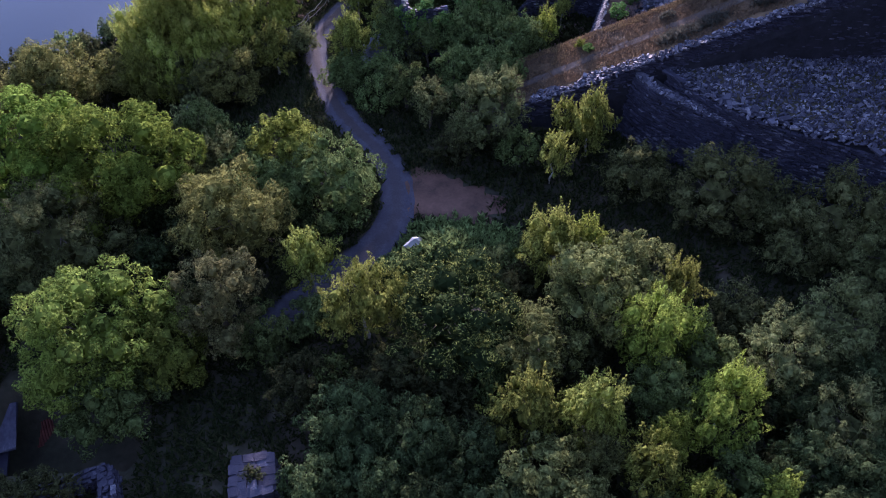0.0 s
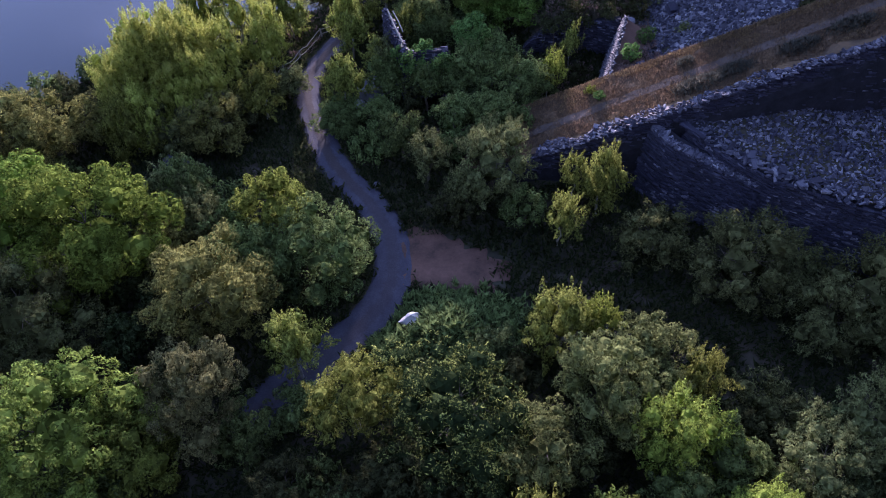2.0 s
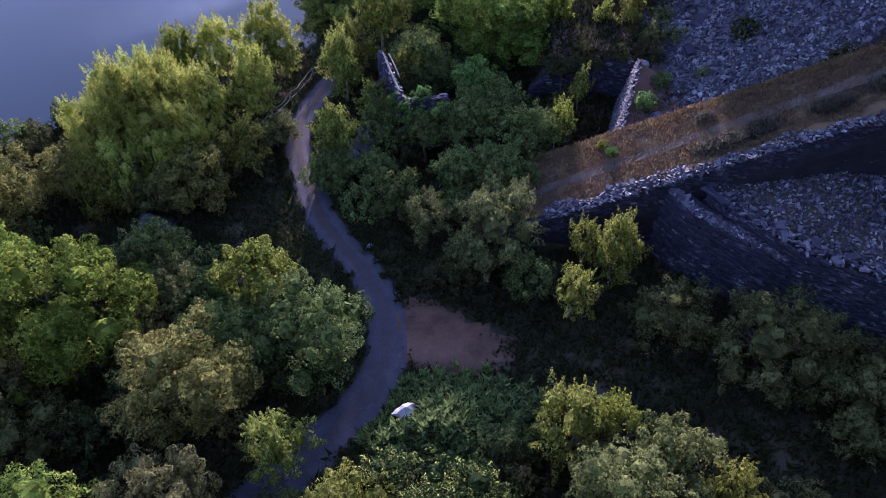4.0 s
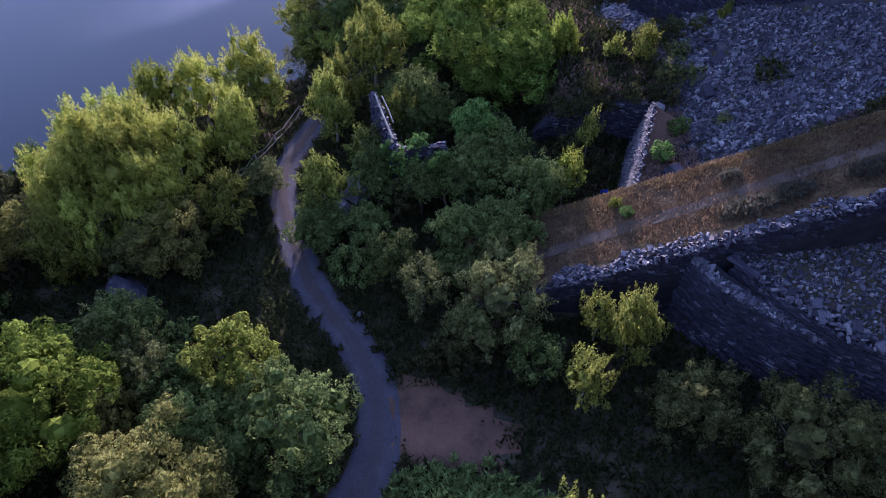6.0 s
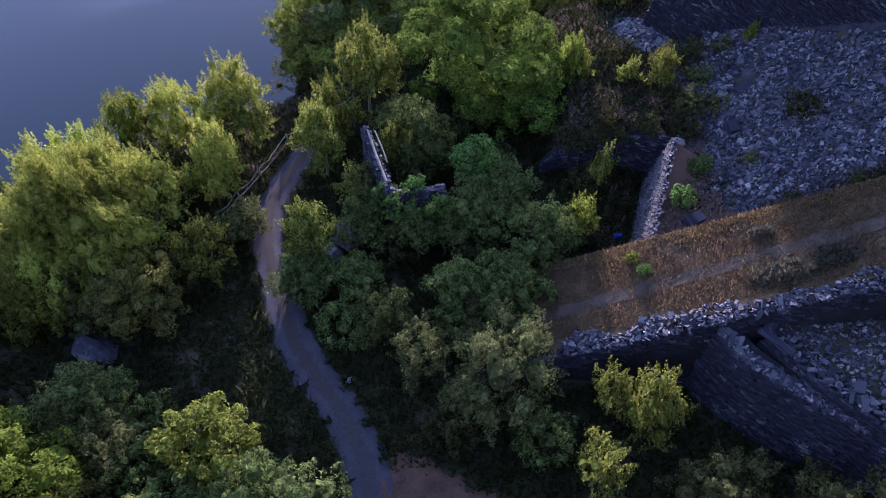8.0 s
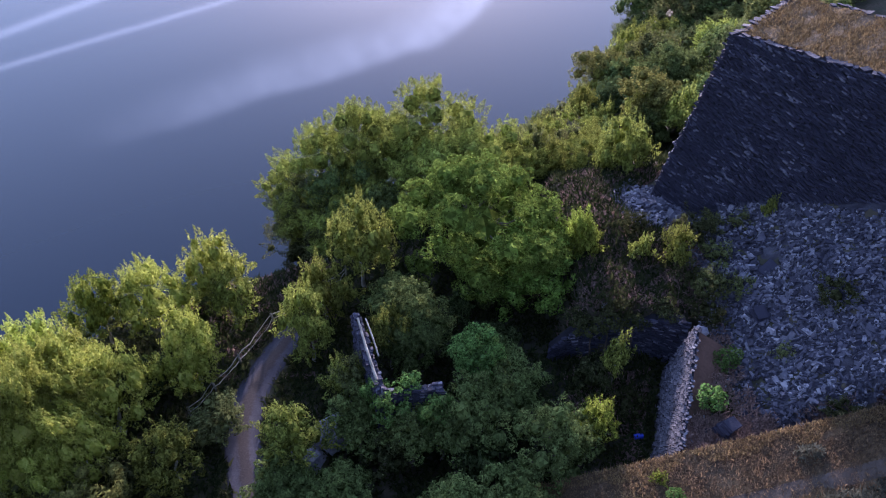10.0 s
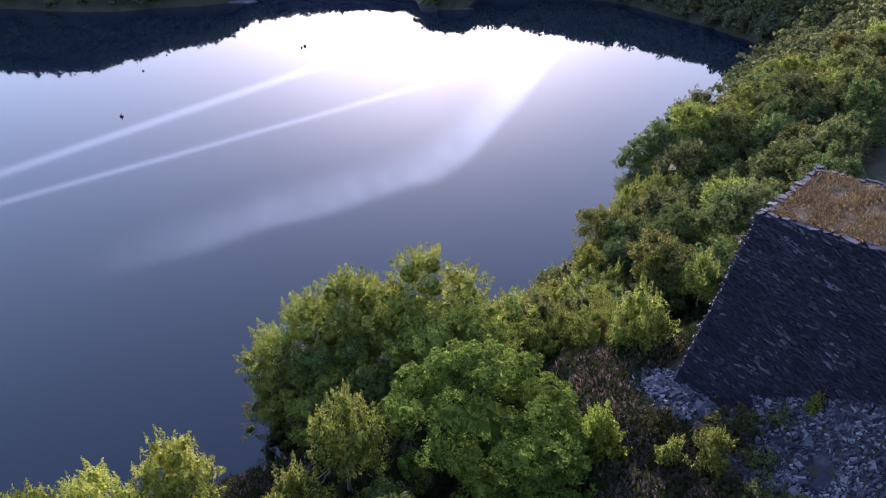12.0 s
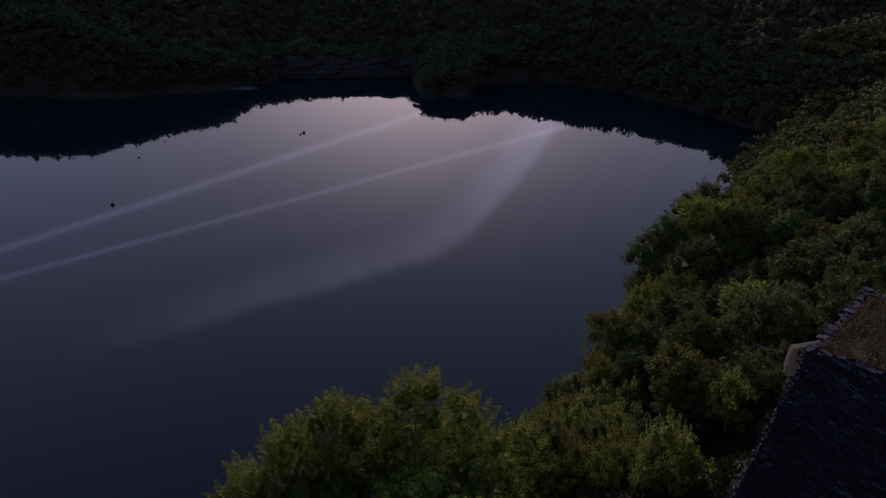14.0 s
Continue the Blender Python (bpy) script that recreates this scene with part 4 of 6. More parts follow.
def crown_parts(kind, R, seed, coarse=1.0):
    """A crown of radius R metres, scaled to radius 1: inner boughs, in hollies of a shade-dark leaf, that carry many
    leafy clumps, each a small dome or spray.
    """
    lobe, ll, lw, cone, plume, fill, clump = HABIT[LIKE.get(kind, kind)]
    rng = np.random.RandomState(seed)
    ll = ll * coarse
    nl = max(9, int(1.35 / lobe ** 2))
    dirs = unit_dirs(nl, rng, -0.45)
    lr = lobe * rng.uniform(0.65, 1.35, nl)
    # the crown leans and bulges unevenly
    bulge = 1 + (0.2 * np.sin(dirs @ rng.normal(size=3) * 2.2 + rng.uniform(0, 6)) + rng.normal(size=nl) * 0.13) * (0.45 if kind in ("sycbig", "chest") else 1.0)
    c = dirs * ((1 - lr * 0.85) * np.clip(bulge, 0.6, 1.22))[:, None]
    c = np.concatenate([c, [(0, 0, -0.1)]])
    lr = np.append(lr, 0.6)
    # clumps all over the boughs
    size = min(clump * (0.75 + 0.25 * coarse) / R, 0.3)
    nb = int(2.3 * fill / size ** 2 / (1 + 0.35 * plume))
    area = lr ** 2
    host = rng.choice(len(c), nb * 4, p=area / area.sum())
    up = rng.normal(size=(nb * 4, 3))
    up /= np.linalg.norm(up, axis=1)[:, None]
    bc = c[host] + up * lr[host][:, None]
    gap = np.linalg.norm(bc[:, None] - c[None], axis=2) - (lr * 0.86)[None]
    gap[np.arange(len(bc)), host] = 1
    bd = bc / (np.linalg.norm(bc, axis=1)[:, None] + 1e-9)
    keep = np.flatnonzero((gap.min(1) > 0) & (bc[:, 2] > -0.72) & ((up * bd).sum(1) > -0.35))[:nb]
    bc, bd, up = bc[keep], bd[keep], up[keep]
    nb = len(keep)
    br = size * rng.uniform(0.6, 1.35, nb)
    bc = bc - up * (br * rng.uniform(-0.5, 0.7, nb))[:, None]
    axis_c = up * 0.55 + bd * 0.35 + np.array((0, 0, 0.55)) + rng.normal(size=bd.shape) * 0.15
    axis_c /= np.linalg.norm(axis_c, axis=1)[:, None]
    length = 1 + plume * rng.uniform(0.5, 2.2, nb) ** 1.2

    def bend(o, own):
        a = axis_c[own]
        along = (o * a).sum(1)[:, None]
        tip = np.clip(along, 0, 1)
        side = o - a * along
        return (side * (1 - 0.6 * min(plume, 1) * tip) + a * along * np.where(along > 0, length[own][:, None], 0.8)) * br[own][:, None]

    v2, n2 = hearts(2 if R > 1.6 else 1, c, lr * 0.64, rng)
    # leaves on the clumps, and fewer on the boughs between them
    want = int(fill * 720 * R * R * (0.22 / ll) ** 2)
    area = br ** 2 * (1 + 0.6 * (length - 1))
    k = rng.choice(nb, want, p=area / area.sum())
    o = rng.normal(size=(want, 3))
    o /= np.linalg.norm(o, axis=1)[:, None]
    face = np.where(((o * axis_c[k]).sum(1) < -0.35)[:, None], -1.0, 1.0)
    o = o * face
    p = bc[k] + bend(o, k) * rng.uniform(0.82, 1.12, (want, 1))
    few = int(want * 0.32)
    kb = rng.choice(len(c), few, p=lr ** 2 / (lr ** 2).sum())
    ob = rng.normal(size=(few, 3))
    ob /= np.linalg.norm(ob, axis=1)[:, None]
    pb = c[kb] + ob * lr[kb][:, None] * rng.uniform(0.92, 1.05, (few, 1))
    p, o, ax = np.concatenate([p, pb]), np.concatenate([o, ob]), np.concatenate([axis_c[k], ob])
    keep = (p[:, 2] > -0.8) & ((p * p).sum(1) > 0.3)
    p, o, ax = p[keep], o[keep], ax[keep]
    n = o * 0.9 + np.array((0, 0, 0.25)) + rng.normal(size=o.shape) * 0.55
    n /= np.linalg.norm(n, axis=1)[:, None]
    d = p / (np.linalg.norm(p, axis=1)[:, None] + 1e-9)
    soft = o * 1.1 + d * 0.2 + n * 0.85 + np.array((0, 0, 0.1))
    t = ax * 0.8 + rng.normal(size=n.shape) * 0.8
    t -= n * (t * n).sum(1)[:, None]
    t /= np.linalg.norm(t, axis=1)[:, None] + 1e-9
    b = np.cross(n, t)
    s = ll / R * rng.uniform(0.6, 1.4, len(p))[:, None]
    v = np.stack([p - t * s * 0.4, p - b * s * lw * 0.5 + n * s * 0.06, p + t * s * 0.6 + b * s * lw * 0.2], 1).reshape(-1, 3)
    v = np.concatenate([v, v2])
    # birches and the like narrow towards the top
    v[:, :2] *= (1 - cone * np.clip(v[:, 2:3] + 0.1, 0, 1))
    v[:, 2] *= 1 + 0.3 * cone
    normals = np.concatenate([np.repeat(soft, 3, 0), n2])
    normals /= np.linalg.norm(normals, axis=1)[:, None]
    return v, np.arange(len(v)).reshape(-1, 3), normals, len(p)


def tube(path, radii, sides=6):
    path = np.array(path, float)
    t = np.gradient(path, axis=0)
    t /= np.linalg.norm(t, axis=1)[:, None]
    a = np.cross(t, (0.3, 0.9, 0.2))
    a /= np.linalg.norm(a, axis=1)[:, None]
    b = np.cross(t, a)
    k = np.arange(sides) * 2 * math.pi / sides
    v = path[:, None] + (a[:, None] * np.cos(k)[None, :, None] + b[:, None] * np.sin(k)[None, :, None]) * np.array(radii)[:, None, None]
    n = len(path)
    i, j = np.meshgrid(np.arange(n - 1), np.arange(sides), indexing="ij")
    i, j = i.ravel(), j.ravel()
    j2 = (j + 1) % sides
    return v.reshape(-1, 3), np.stack([i * sides + j, i * sides + j2, (i + 1) * sides + j2, (i + 1) * sides + j], 1)


def woody(name, paths, mat):
    vs, fs, k = [], [], 0
    for path, radii, sides in paths:
        v, f = tube(path, radii, sides)
        vs.append(v)
        fs.append(f + k)
        k += len(v)
    return mesh_of(name, np.concatenate(vs), np.concatenate(fs), mat, True)


def trunk_mesh(seed, mat, slim):
    """A tapered, slightly crooked trunk from z -1 (root) to 0 (the crown's middle)."""
    rng = np.random.RandomState(seed)
    zz = np.linspace(-1, 0, 6)
    wob = rng.normal(size=(6, 2)) * 0.06 * (zz * (zz + 1))[:, None] * 4
    return woody("trunk", [(np.concatenate([wob, zz[:, None]], 1), np.linspace(0.075, 0.04, 6) * slim * np.array([1.4, 1.05, 1, 1, 1, 1]), 8)], mat)


def boughs_mesh(seed, mat, slim):
    """Boughs that fork out of the trunk's head into a crown of radius 1."""
    rng = np.random.RandomState(seed)
    paths = [([(0, 0, 0), (0.02, 0.01, 0.2), (0, 0.03, 0.38)], np.array([0.03, 0.02, 0.006]) * slim, 4)]
    for i in range(6):
        a = i * 2.4 + rng.normal() * 0.3
        ln = rng.uniform(0.5, 0.72)
        base = np.array((0, 0, rng.uniform(-0.35, 0.2)))
        d = np.array((math.cos(a), math.sin(a), rng.uniform(0.2, 0.7)))
        q = [base, base + d * ln * 0.4 + rng.normal(size=3) * 0.03, base + d * ln * 0.75 + rng.normal(size=3) * 0.05, base + d * ln]
        paths.append((q, np.array([0.03, 0.022, 0.014, 0.006]) * slim, 4))
        for s in (-1, 1):
            e = d + np.array((-d[1], d[0], 0.2)) * s * 0.7
            paths.append(([q[1], q[1] + e * ln * 0.25, q[1] + e * ln * 0.5 + np.array((0, 0, 0.05))], np.array([0.015, 0.009, 0.003]) * slim, 3))
    return woody("branching", paths, mat)


WORDS = {
    "syc": ("rounded sycamore in bright green leaf beside the track", "sycamore tree"),
    "sycbig": ("large domed sycamore in full green leaf near the water", "sycamore tree"),
    "chest": ("dense dark green horse chestnut with a domed crown", "chestnut tree"),
    "oak": ("olive green oak with a broad uneven crown", "oak tree"),
    "oakb": ("young oak with brownish new leaves", "oak tree"),
    "oakp": ("pale grey-green leafy tree in the thicket", "tree"),
    "birch": ("slender birch with feathery yellow-green leaves", "birch tree"),
    "birchy": ("small birch in bright yellow-green leaf", "birch tree"),
    "birchw": ("feathery birch above the lake, sunlit tone put into its pale yellow-green leaf", "birch tree"),
    "willow": ("bushy grey-green willow in the thicket", "willow tree"),
    "holly": ("dark glossy-leaved holly among paler trees", "holly tree"),
    "alder": ("dense mid-green alder in the thicket", "alder tree"),
    "alderd": ("dense dark green alder in the shaded thicket", "alder tree"),
    "ash": ("tall ash with light feathery boughs above the lake", "ash tree"),
    "ivy": ("round clump of bright green ivy on a stump", "ivy clump"),
    "shrub": ("low dark green shrub on the quarry floor", "shrub"),
}
GROUPS = {"alderd": "alders of the quarry", "birchw": "birches of the quarry", "birch": "birches of the quarry", "birchy": "birches of the quarry", "willow": "willows of the quarry", "alder": "alders of the quarry", "oak": "oaks of the quarry", "ash": "ashes by the lake", "oakp": "pale trees of the thicket", "syc": "sycamores", "sycbig": "sycamores", "chest": "chestnuts", "shrub": "shrubs"}
PROTO = {}
TRUNKS = {p: [(trunk_mesh(500 + i, m, k), boughs_mesh(540 + i, BARK, k * 0.8)) for i in range(4)] for p, m, k in ((False, BARK, 1.0), (True, PALE_BARK, 0.7))}
SIZES = (1.0, 1.5, 2.1, 2.8, 3.8, 5.2, 6.9)
made = 0


def crown_mesh(kind, r, variant, coarse=1.0):
    size = min(SIZES, key=lambda s: abs(s - r))
    key = (kind, size, variant, coarse)
    if key not in PROTO:
        v, faces, normals, outer = crown_parts(kind, size, 1000 + 97 * len(PROTO), coarse)
        me = mesh_of("crown", v, faces, LEAF[kind], True, normals)
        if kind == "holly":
            me.materials.append(INNER_SHADE)
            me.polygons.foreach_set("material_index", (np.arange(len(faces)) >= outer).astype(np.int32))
        PROTO[key] = me
    return PROTO[key]


def tree(kind, x, y, z, r, coarse=1.0, tall=None, name=None):
    """A tree whose crown's middle stands at x, y, z, with the crown's radius r."""
    global made
    made += 1
    rng = np.random.RandomState(7000 + made)
    r *= 1.03
    base = float(ground(x, y)) - 0.05
    height = max(z - base, r * 0.5)
    ob = new(name or {"ivy": "ivy_clump", "shrub": "shrub"}.get(kind, "tree"))
    ob.location = (x, y, base)
    words = WORDS[kind]
    tagged(ob, words[0], words[1], GROUPS.get(kind, ""))
    pale = kind in ("birch", "birchy", "birchw")
    spin = rng.uniform(0, 6.283)
    trunk, boughs = TRUNKS[pale][made % 4]
    part("trunk", trunk, ob, "", Matrix.LocRotScale((0, 0, height), Euler((0, 0, spin)), (r, r, height)))
    if r > 1.9:
        part("branching", boughs, ob, "", Matrix.LocRotScale((0, 0, height), Euler((0, 0, spin)), (r * 0.75, r * 0.75, r * 0.7)))
    up = tall if tall else (rng.uniform(1.15, 1.35) if pale else rng.uniform(0.82, 0.98))
    part("crown", crown_mesh(kind, r, made % 2, coarse), ob, "", Matrix.LocRotScale((0, 0, height), Euler((rng.normal() * 0.06, rng.normal() * 0.06, spin)), (r * rng.uniform(0.9, 1.1), r * rng.uniform(0.9, 1.1), r * up)))
    return ob


tree("syc", -22.4, 26.2, -1.8, 4.56)
tree("syc", -18.3, 26.1, -4.0, 3.21)
tree("oakb", -15.0, 28.6, -1.8, 3.21)
tree("chest", -24.9, 41.6, -1.5, 5.41)
tree("oak", -16.0, 36.9, -2.2, 4.23)
tree("willow", -28.5, 35.3, -2.5, 4.58)
tree("chest", -33.7, 44.3, -2.0, 5.07)
tree("willow", -30.0, 33.3, -4.0, 3.32)
tree("oak", -35.1, 54.1, -2.0, 3.84)
tree("oak", -38.0, 51.7, -3.0, 3.54)
# added as a second tree for the yellow-green top of the alder below
tree("syc", -12.7, 45.6, -2.6, 3.0)
tree("alder", -8.7, 41.1, -3.3, 3.84)
tree("alder", -14.2, 41.7, -3.5, 2.74)
tree("birch", -9.5, 32.5, -2.0, 1.92)
tree("birch", -5.2, 28.3, -1.2, 2.46)
tree("holly", 0.6, 27.2, -1.6, 4.61)
tree("alderd", 3.4, 33.0, -4.2, 1.9)
tree("birch", 8.2, 34.2, -2.0, 2.24)
tree("birchy", 10.7, 34.5, -2.0, 1.35)
tree("oakp", 10.6, 29.3, -2.0, 3.44)
tree("oakp", 13.8, 31.9, -2.2, 2.18)
tree("birchy", 14.0, 26.3, -2.4, 3.13)
tree("alder", 16.6, 24.9, -3.0, 2.37)
tree("oakp", 6.0, 25.3, -2.2, 2.54)
tree("birch", 16.0, 29.8, -1.8, 1.61)
tree("birch", 5.2, 20.3, -1.8, 2.17)
tree("birch", 8.7, 20.4, -1.8, 2.27)
tree("birchy", 16.7, 20.4, -1.8, 2.51)
tree("alder", 13.8, 22.0, -3.0, 2.45)
tree("birchy", 13.2, 18.7, -2.0, 1.37)
tree("willow", 21.6, 24.2, -2.6, 2.69)
tree("willow", 26.2, 26.8, -2.4, 2.97)
tree("willow", 20.7, 28.9, -4.2, 2.36)
tree("willow", 24.0, 19.6, -2.8, 3.02)
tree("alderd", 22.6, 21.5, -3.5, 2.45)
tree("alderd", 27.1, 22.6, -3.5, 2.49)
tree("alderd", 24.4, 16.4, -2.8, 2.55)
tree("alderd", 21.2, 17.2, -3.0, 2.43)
tree("willow", 21.7, 40.1, -3.0, 3.78)
tree("willow", 16.0, 43.2, -4.0, 2.80)
tree("willow", 30.0, 37.1, -3.2, 3.88)
tree("willow", 26.4, 35.6, -4.0, 2.99)
tree("willow", 32.1, 33.6, -3.8, 3.33)
tree("willow", 25.9, 40.7, -4.3, 2.28)
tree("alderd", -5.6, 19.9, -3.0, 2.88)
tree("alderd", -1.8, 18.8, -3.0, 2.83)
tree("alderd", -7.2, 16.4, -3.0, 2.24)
tree("shrub", -3.5, 24.1, -4.8, 2.41)
tree("shrub", 0.2, 23.4, -4.4, 2.19)
tree("alderd", 1.5, 17.9, -3.4, 2.48)
tree("alder", 2.8, 25.1, -3.8, 2.23)
tree("oakp", 5.8, 16.2, -2.0, 2.35)
tree("oakp", 8.6, 17.7, -2.4, 1.78)
tree("birch", 11.5, 16.7, -1.8, 1.64)
tree("birchy", 13.9, 14.9, -2.0, 1.38)
tree("birchy", 18.4, 15.2, -2.2, 1.49)
tree("alder", 17.2, 16.6, -3.2, 1.94)
tree("shrub", -25.3, 16.5, -4.5, 1.81)
tree("alder", -21.0, 48.9, -3.2, 2.56)
tree("willow", -18.9, 46.1, -4.0, 2.17)
tree("oak", -20.8, 42.5, -3.6, 2.08)
tree("alder", -21.2, 22.8, -4.5, 2.90)
tree("shrub", -9.1, 23.9, -5.2, 2.24)
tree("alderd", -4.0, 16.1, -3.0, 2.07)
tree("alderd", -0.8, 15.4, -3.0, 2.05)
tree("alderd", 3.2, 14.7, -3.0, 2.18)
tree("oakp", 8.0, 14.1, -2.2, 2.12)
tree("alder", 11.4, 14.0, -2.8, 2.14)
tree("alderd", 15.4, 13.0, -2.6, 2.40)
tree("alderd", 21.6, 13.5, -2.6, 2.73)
tree("birchw", -24.4, 62.6, -1.3, 3.5)
tree("birchw", -21.6, 60.6, -1.6, 2.5)
tree("birchw", -26.9, 63.9, -1.5, 2.5)
tree("birchw", -23.2, 65.2, -0.9, 2.2)
tree("birchw", -27.4, 60.1, -2.2, 3.36)
tree("birchw", -21.3, 64.6, -1.8, 2.86)
tree("oak", -20.0, 57.0, -3.8, 2.98)
tree("birch", -27.4, 56.7, -4.0, 2.69)
tree("willow", -23.9, 57.0, -4.4, 2.51)
tree("oak", -31.4, 58.4, -4.0, 2.53)
tree("birchw", -29.5, 66.8, -2.2, 2.27)
tree("birchy", -24.7, 72.3, -2.0, 2.31)
tree("birchw", -26.6, 67.6, -1.8, 2.51)
tree("birchw", -20.9, 73.4, -2.0, 2.82)
tree("birchw", -17.2, 76.5, -1.6, 2.30)
tree("birch", -15.9, 74.7, -3.0, 1.75)
tree("birchw", -17.0, 68.5, -2.6, 2.70)
tree("birch", -16.3, 60.7, -2.6, 1.96)
tree("willow", -14.6, 63.7, -4.4, 1.63)
tree("birch", -8.9, 61.5, -2.2, 1.88)
tree("birch", -9.1, 70.9, -2.2, 2.26)
tree("birch", -8.8, 75.4, -3.0, 2.1)
tree("alder", -1.6, 71.5, -1.6, 2.75)
tree("birch", -3.2, 70.2, -2.0, 1.50)
tree("birch", -6.0, 78.9, -1.2, 2.85)
tree("sycbig", 3.7, 80.9, -1.4, 6.23)
tree("sycbig", 7.5, 78.2, -4.0, 4.13)
tree("birchy", 11.6, 78.4, -3.0, 1.49)
tree("ivy", 3.1, 67.4, -1.2, 1.89)
tree("alder", 2.5, 63.3, -2.6, 3.16)
tree("alder", 5.3, 65.8, -2.8, 2.35)
tree("alder", 7.8, 61.5, -2.4, 2.65)
tree("birchy", 10.0, 62.2, -2.2, 1.38)
tree("alder", 1.3, 56.8, -2.2, 1.85)
tree("alder", 4.3, 56.5, -2.8, 2.23)
tree("alder", 6.6, 56.5, -3.4, 1.47)
tree("alder", -3.3, 55.1, -3.2, 2.00)
tree("willow", -1.0, 51.8, -2.8, 1.83)
tree("willow", 4.2, 50.3, -2.4, 3.41)
tree("willow", 2.1, 48.7, -4.0, 1.86)
tree("birch", 12.7, 47.7, -2.2, 2.06)
tree("birch", 10.7, 48.8, -2.6, 1.31)
tree("birch", 9.2, 44.4, -2.8, 1.65)
tree("alder", 6.7, 46.4, -3.8, 1.62)
tree("birch", 12.9, 68.5, -3.0, 1.21)
tree("willow", -21.6, 48.9, -3.4, 2.29)
tree("willow", -19.2, 46.2, -4.2, 1.73)
tree("alder", -5.7, 58.9, -4.2, 1.92)
tree("alder", -9.3, 59.7, -5.0, 2.17)
tree("alder", -6.3, 55.2, -5.0, 1.65)
tree("ash", -1.6, 97.8, -3.4, 5.65)
tree("ash", -7.5, 96.5, -4.5, 5.07)
tree("ash", -11.4, 94.8, -7.0, 4.9)
tree("ash", 3.7, 93.7, -4.0, 4.61)
tree("willow", -12.7, 92.8, -8.0, 3.06)
tree("ash", -4.5, 92.3, -7.0, 4.39)
tree("alder", -1.2, 70.4, -3.2, 2.61)
tree("alder", -3.2, 75.1, -3.6, 2.25)
tree("alder", -9.2, 59.6, -5.2, 1.85)
tree("willow", -14.6, 64.7, -4.6, 1.43)
tree("birch", 8.4, 103.4, -9.0, 2.09)
tree("ash", 11.9, 107.1, -10.0, 2.90)
tree("ash", 15.6, 106.7, -9.0, 3.06)
tree("birch", 16.7, 99.4, -7.0, 2.61)
tree("birch", 17.9, 92.9, -5.0, 2.75)
tree("ash", 14.2, 94.7, -7.0, 2.64)
tree("birch", 11.8, 96.9, -8.0, 2.39)
tree("ash", 8.9, 96.0, -8.0, 2.54)
tree("alderd", 21.7, 117.5, -11.0, 3.22)
tree("alderd", 25.9, 115.5, -9.0, 3.33)
tree("alder", 30.0, 119.0, -7.0, 3.88)
tree("birch", 27.6, 105.5, -5.0, 2.20)
tree("alder", 23.9, 107.4, -8.0, 2.55)
tree("birchy", 11.5, 79.2, -4.0, 1.57)
tree("shrub", 19.9, 78.8, -3.0, 1.55)
tree("ash", -13.9, 93.0, -10.0, 3.30)
tree("ash", -9.3, 88.8, -9.0, 3.22)
tree("alder", -9.0, 93.3, -7.0, 3.89)
tree("ash", 0.4, 91.9, -6.0, 4.33)
tree("ash", -15.9, 96.0, -9.0, 2.33)
tree("holly", 29.1, 143.6, -18.0, 2.38)
tree("alder", 33.8, 154.8, -13.0, 3.47)
tree("alder", 38.7, 158.6, -11.0, 4.11)
tree("willow", 32.2, 150.0, -16.0, 3.41)
tree("ash", 43.1, 157.2, -8.0, 4.30)
tree("alder", -8.9, 29.5, -4.6, 1.99)
tree("alder", -12.3, 27.9, -5.0, 2.35)
tree("birchw", -26.0, 62.4, -1.5, 3.31)
tree("birchw", -24.3, 66.5, -1.8, 2.75)

tree("willow", -9.6, 90.2, -10.0, 3.0)
tree("alder", -5.0, 88.2, -8.5, 2.6)
tree("shrub", -13.6, 90.4, -13.0, 2.6)
tree("shrub", -8.0, 86.6, -9.5, 2.2)
tree("willow", -14.8, 94.0, -12.5, 3.0)
tree("alder", -4.8, 62.6, -3.6, 1.4)
tree("shrub", 10.4, 71.9, -2.6, 0.8)
tree("shrub", 13.4, 72.1, -1.8, 0.9)
tree("shrub", 16.6, 71.6, -1.5, 0.8)
tree("birch", 29.0, 139.5, -15.5, 3.2)
tree("alder", 33.0, 146.5, -15.0, 3.6)
tree("ash", 33.5, 140.5, -13.0, 3.6)
tree("alder", -5.4, 63.9, -3.0, 1.5)
tree("birch", -5.9, 66.8, -3.2, 1.4)
tree("willow", 34.8, 110.9, -4.2, 1.5)
tree("alder", 37.2, 115.2, -4.2, 1.5)
tree("willow", 32.6, 107.1, -4.2, 1.5)
# small bright crowns added low in front to lighten the birches' shaded half
tree("birchw", -22.8, 58.9, -3.4, 2.3)
tree("birchw", -26.2, 57.6, -3.4, 2.4)
tree("birchw", -30.2, 62.2, -2.6, 2.4)
tree("shrub", 11.6, 71.2, -2.9, 0.9)
tree("shrub", 14.6, 71.3, -2.4, 0.8)
tree("alder", 31.0, 110.5, float(ground(31.0, 110.5)) + 2.4, 2.2, 1.4)
tree("ash", 33.2, 114.0, float(ground(33.2, 114.0)) + 2.6, 2.4, 1.4)
tree("willow", 29.0, 107.2, float(ground(29.0, 107.2)) + 2.2, 2.0, 1.4)
tree("alder", 62.1, 155.0, float(ground(62.1, 155.0)) + 3.5, 3.2, 1.4)
tree("oak", 68.0, 165.5, float(ground(68.0, 165.5)) + 3.5, 3.2, 1.4)
tree("alderd", 59.1, 150.0, float(ground(59.1, 150.0)) + 3.3, 3.0, 1.4)


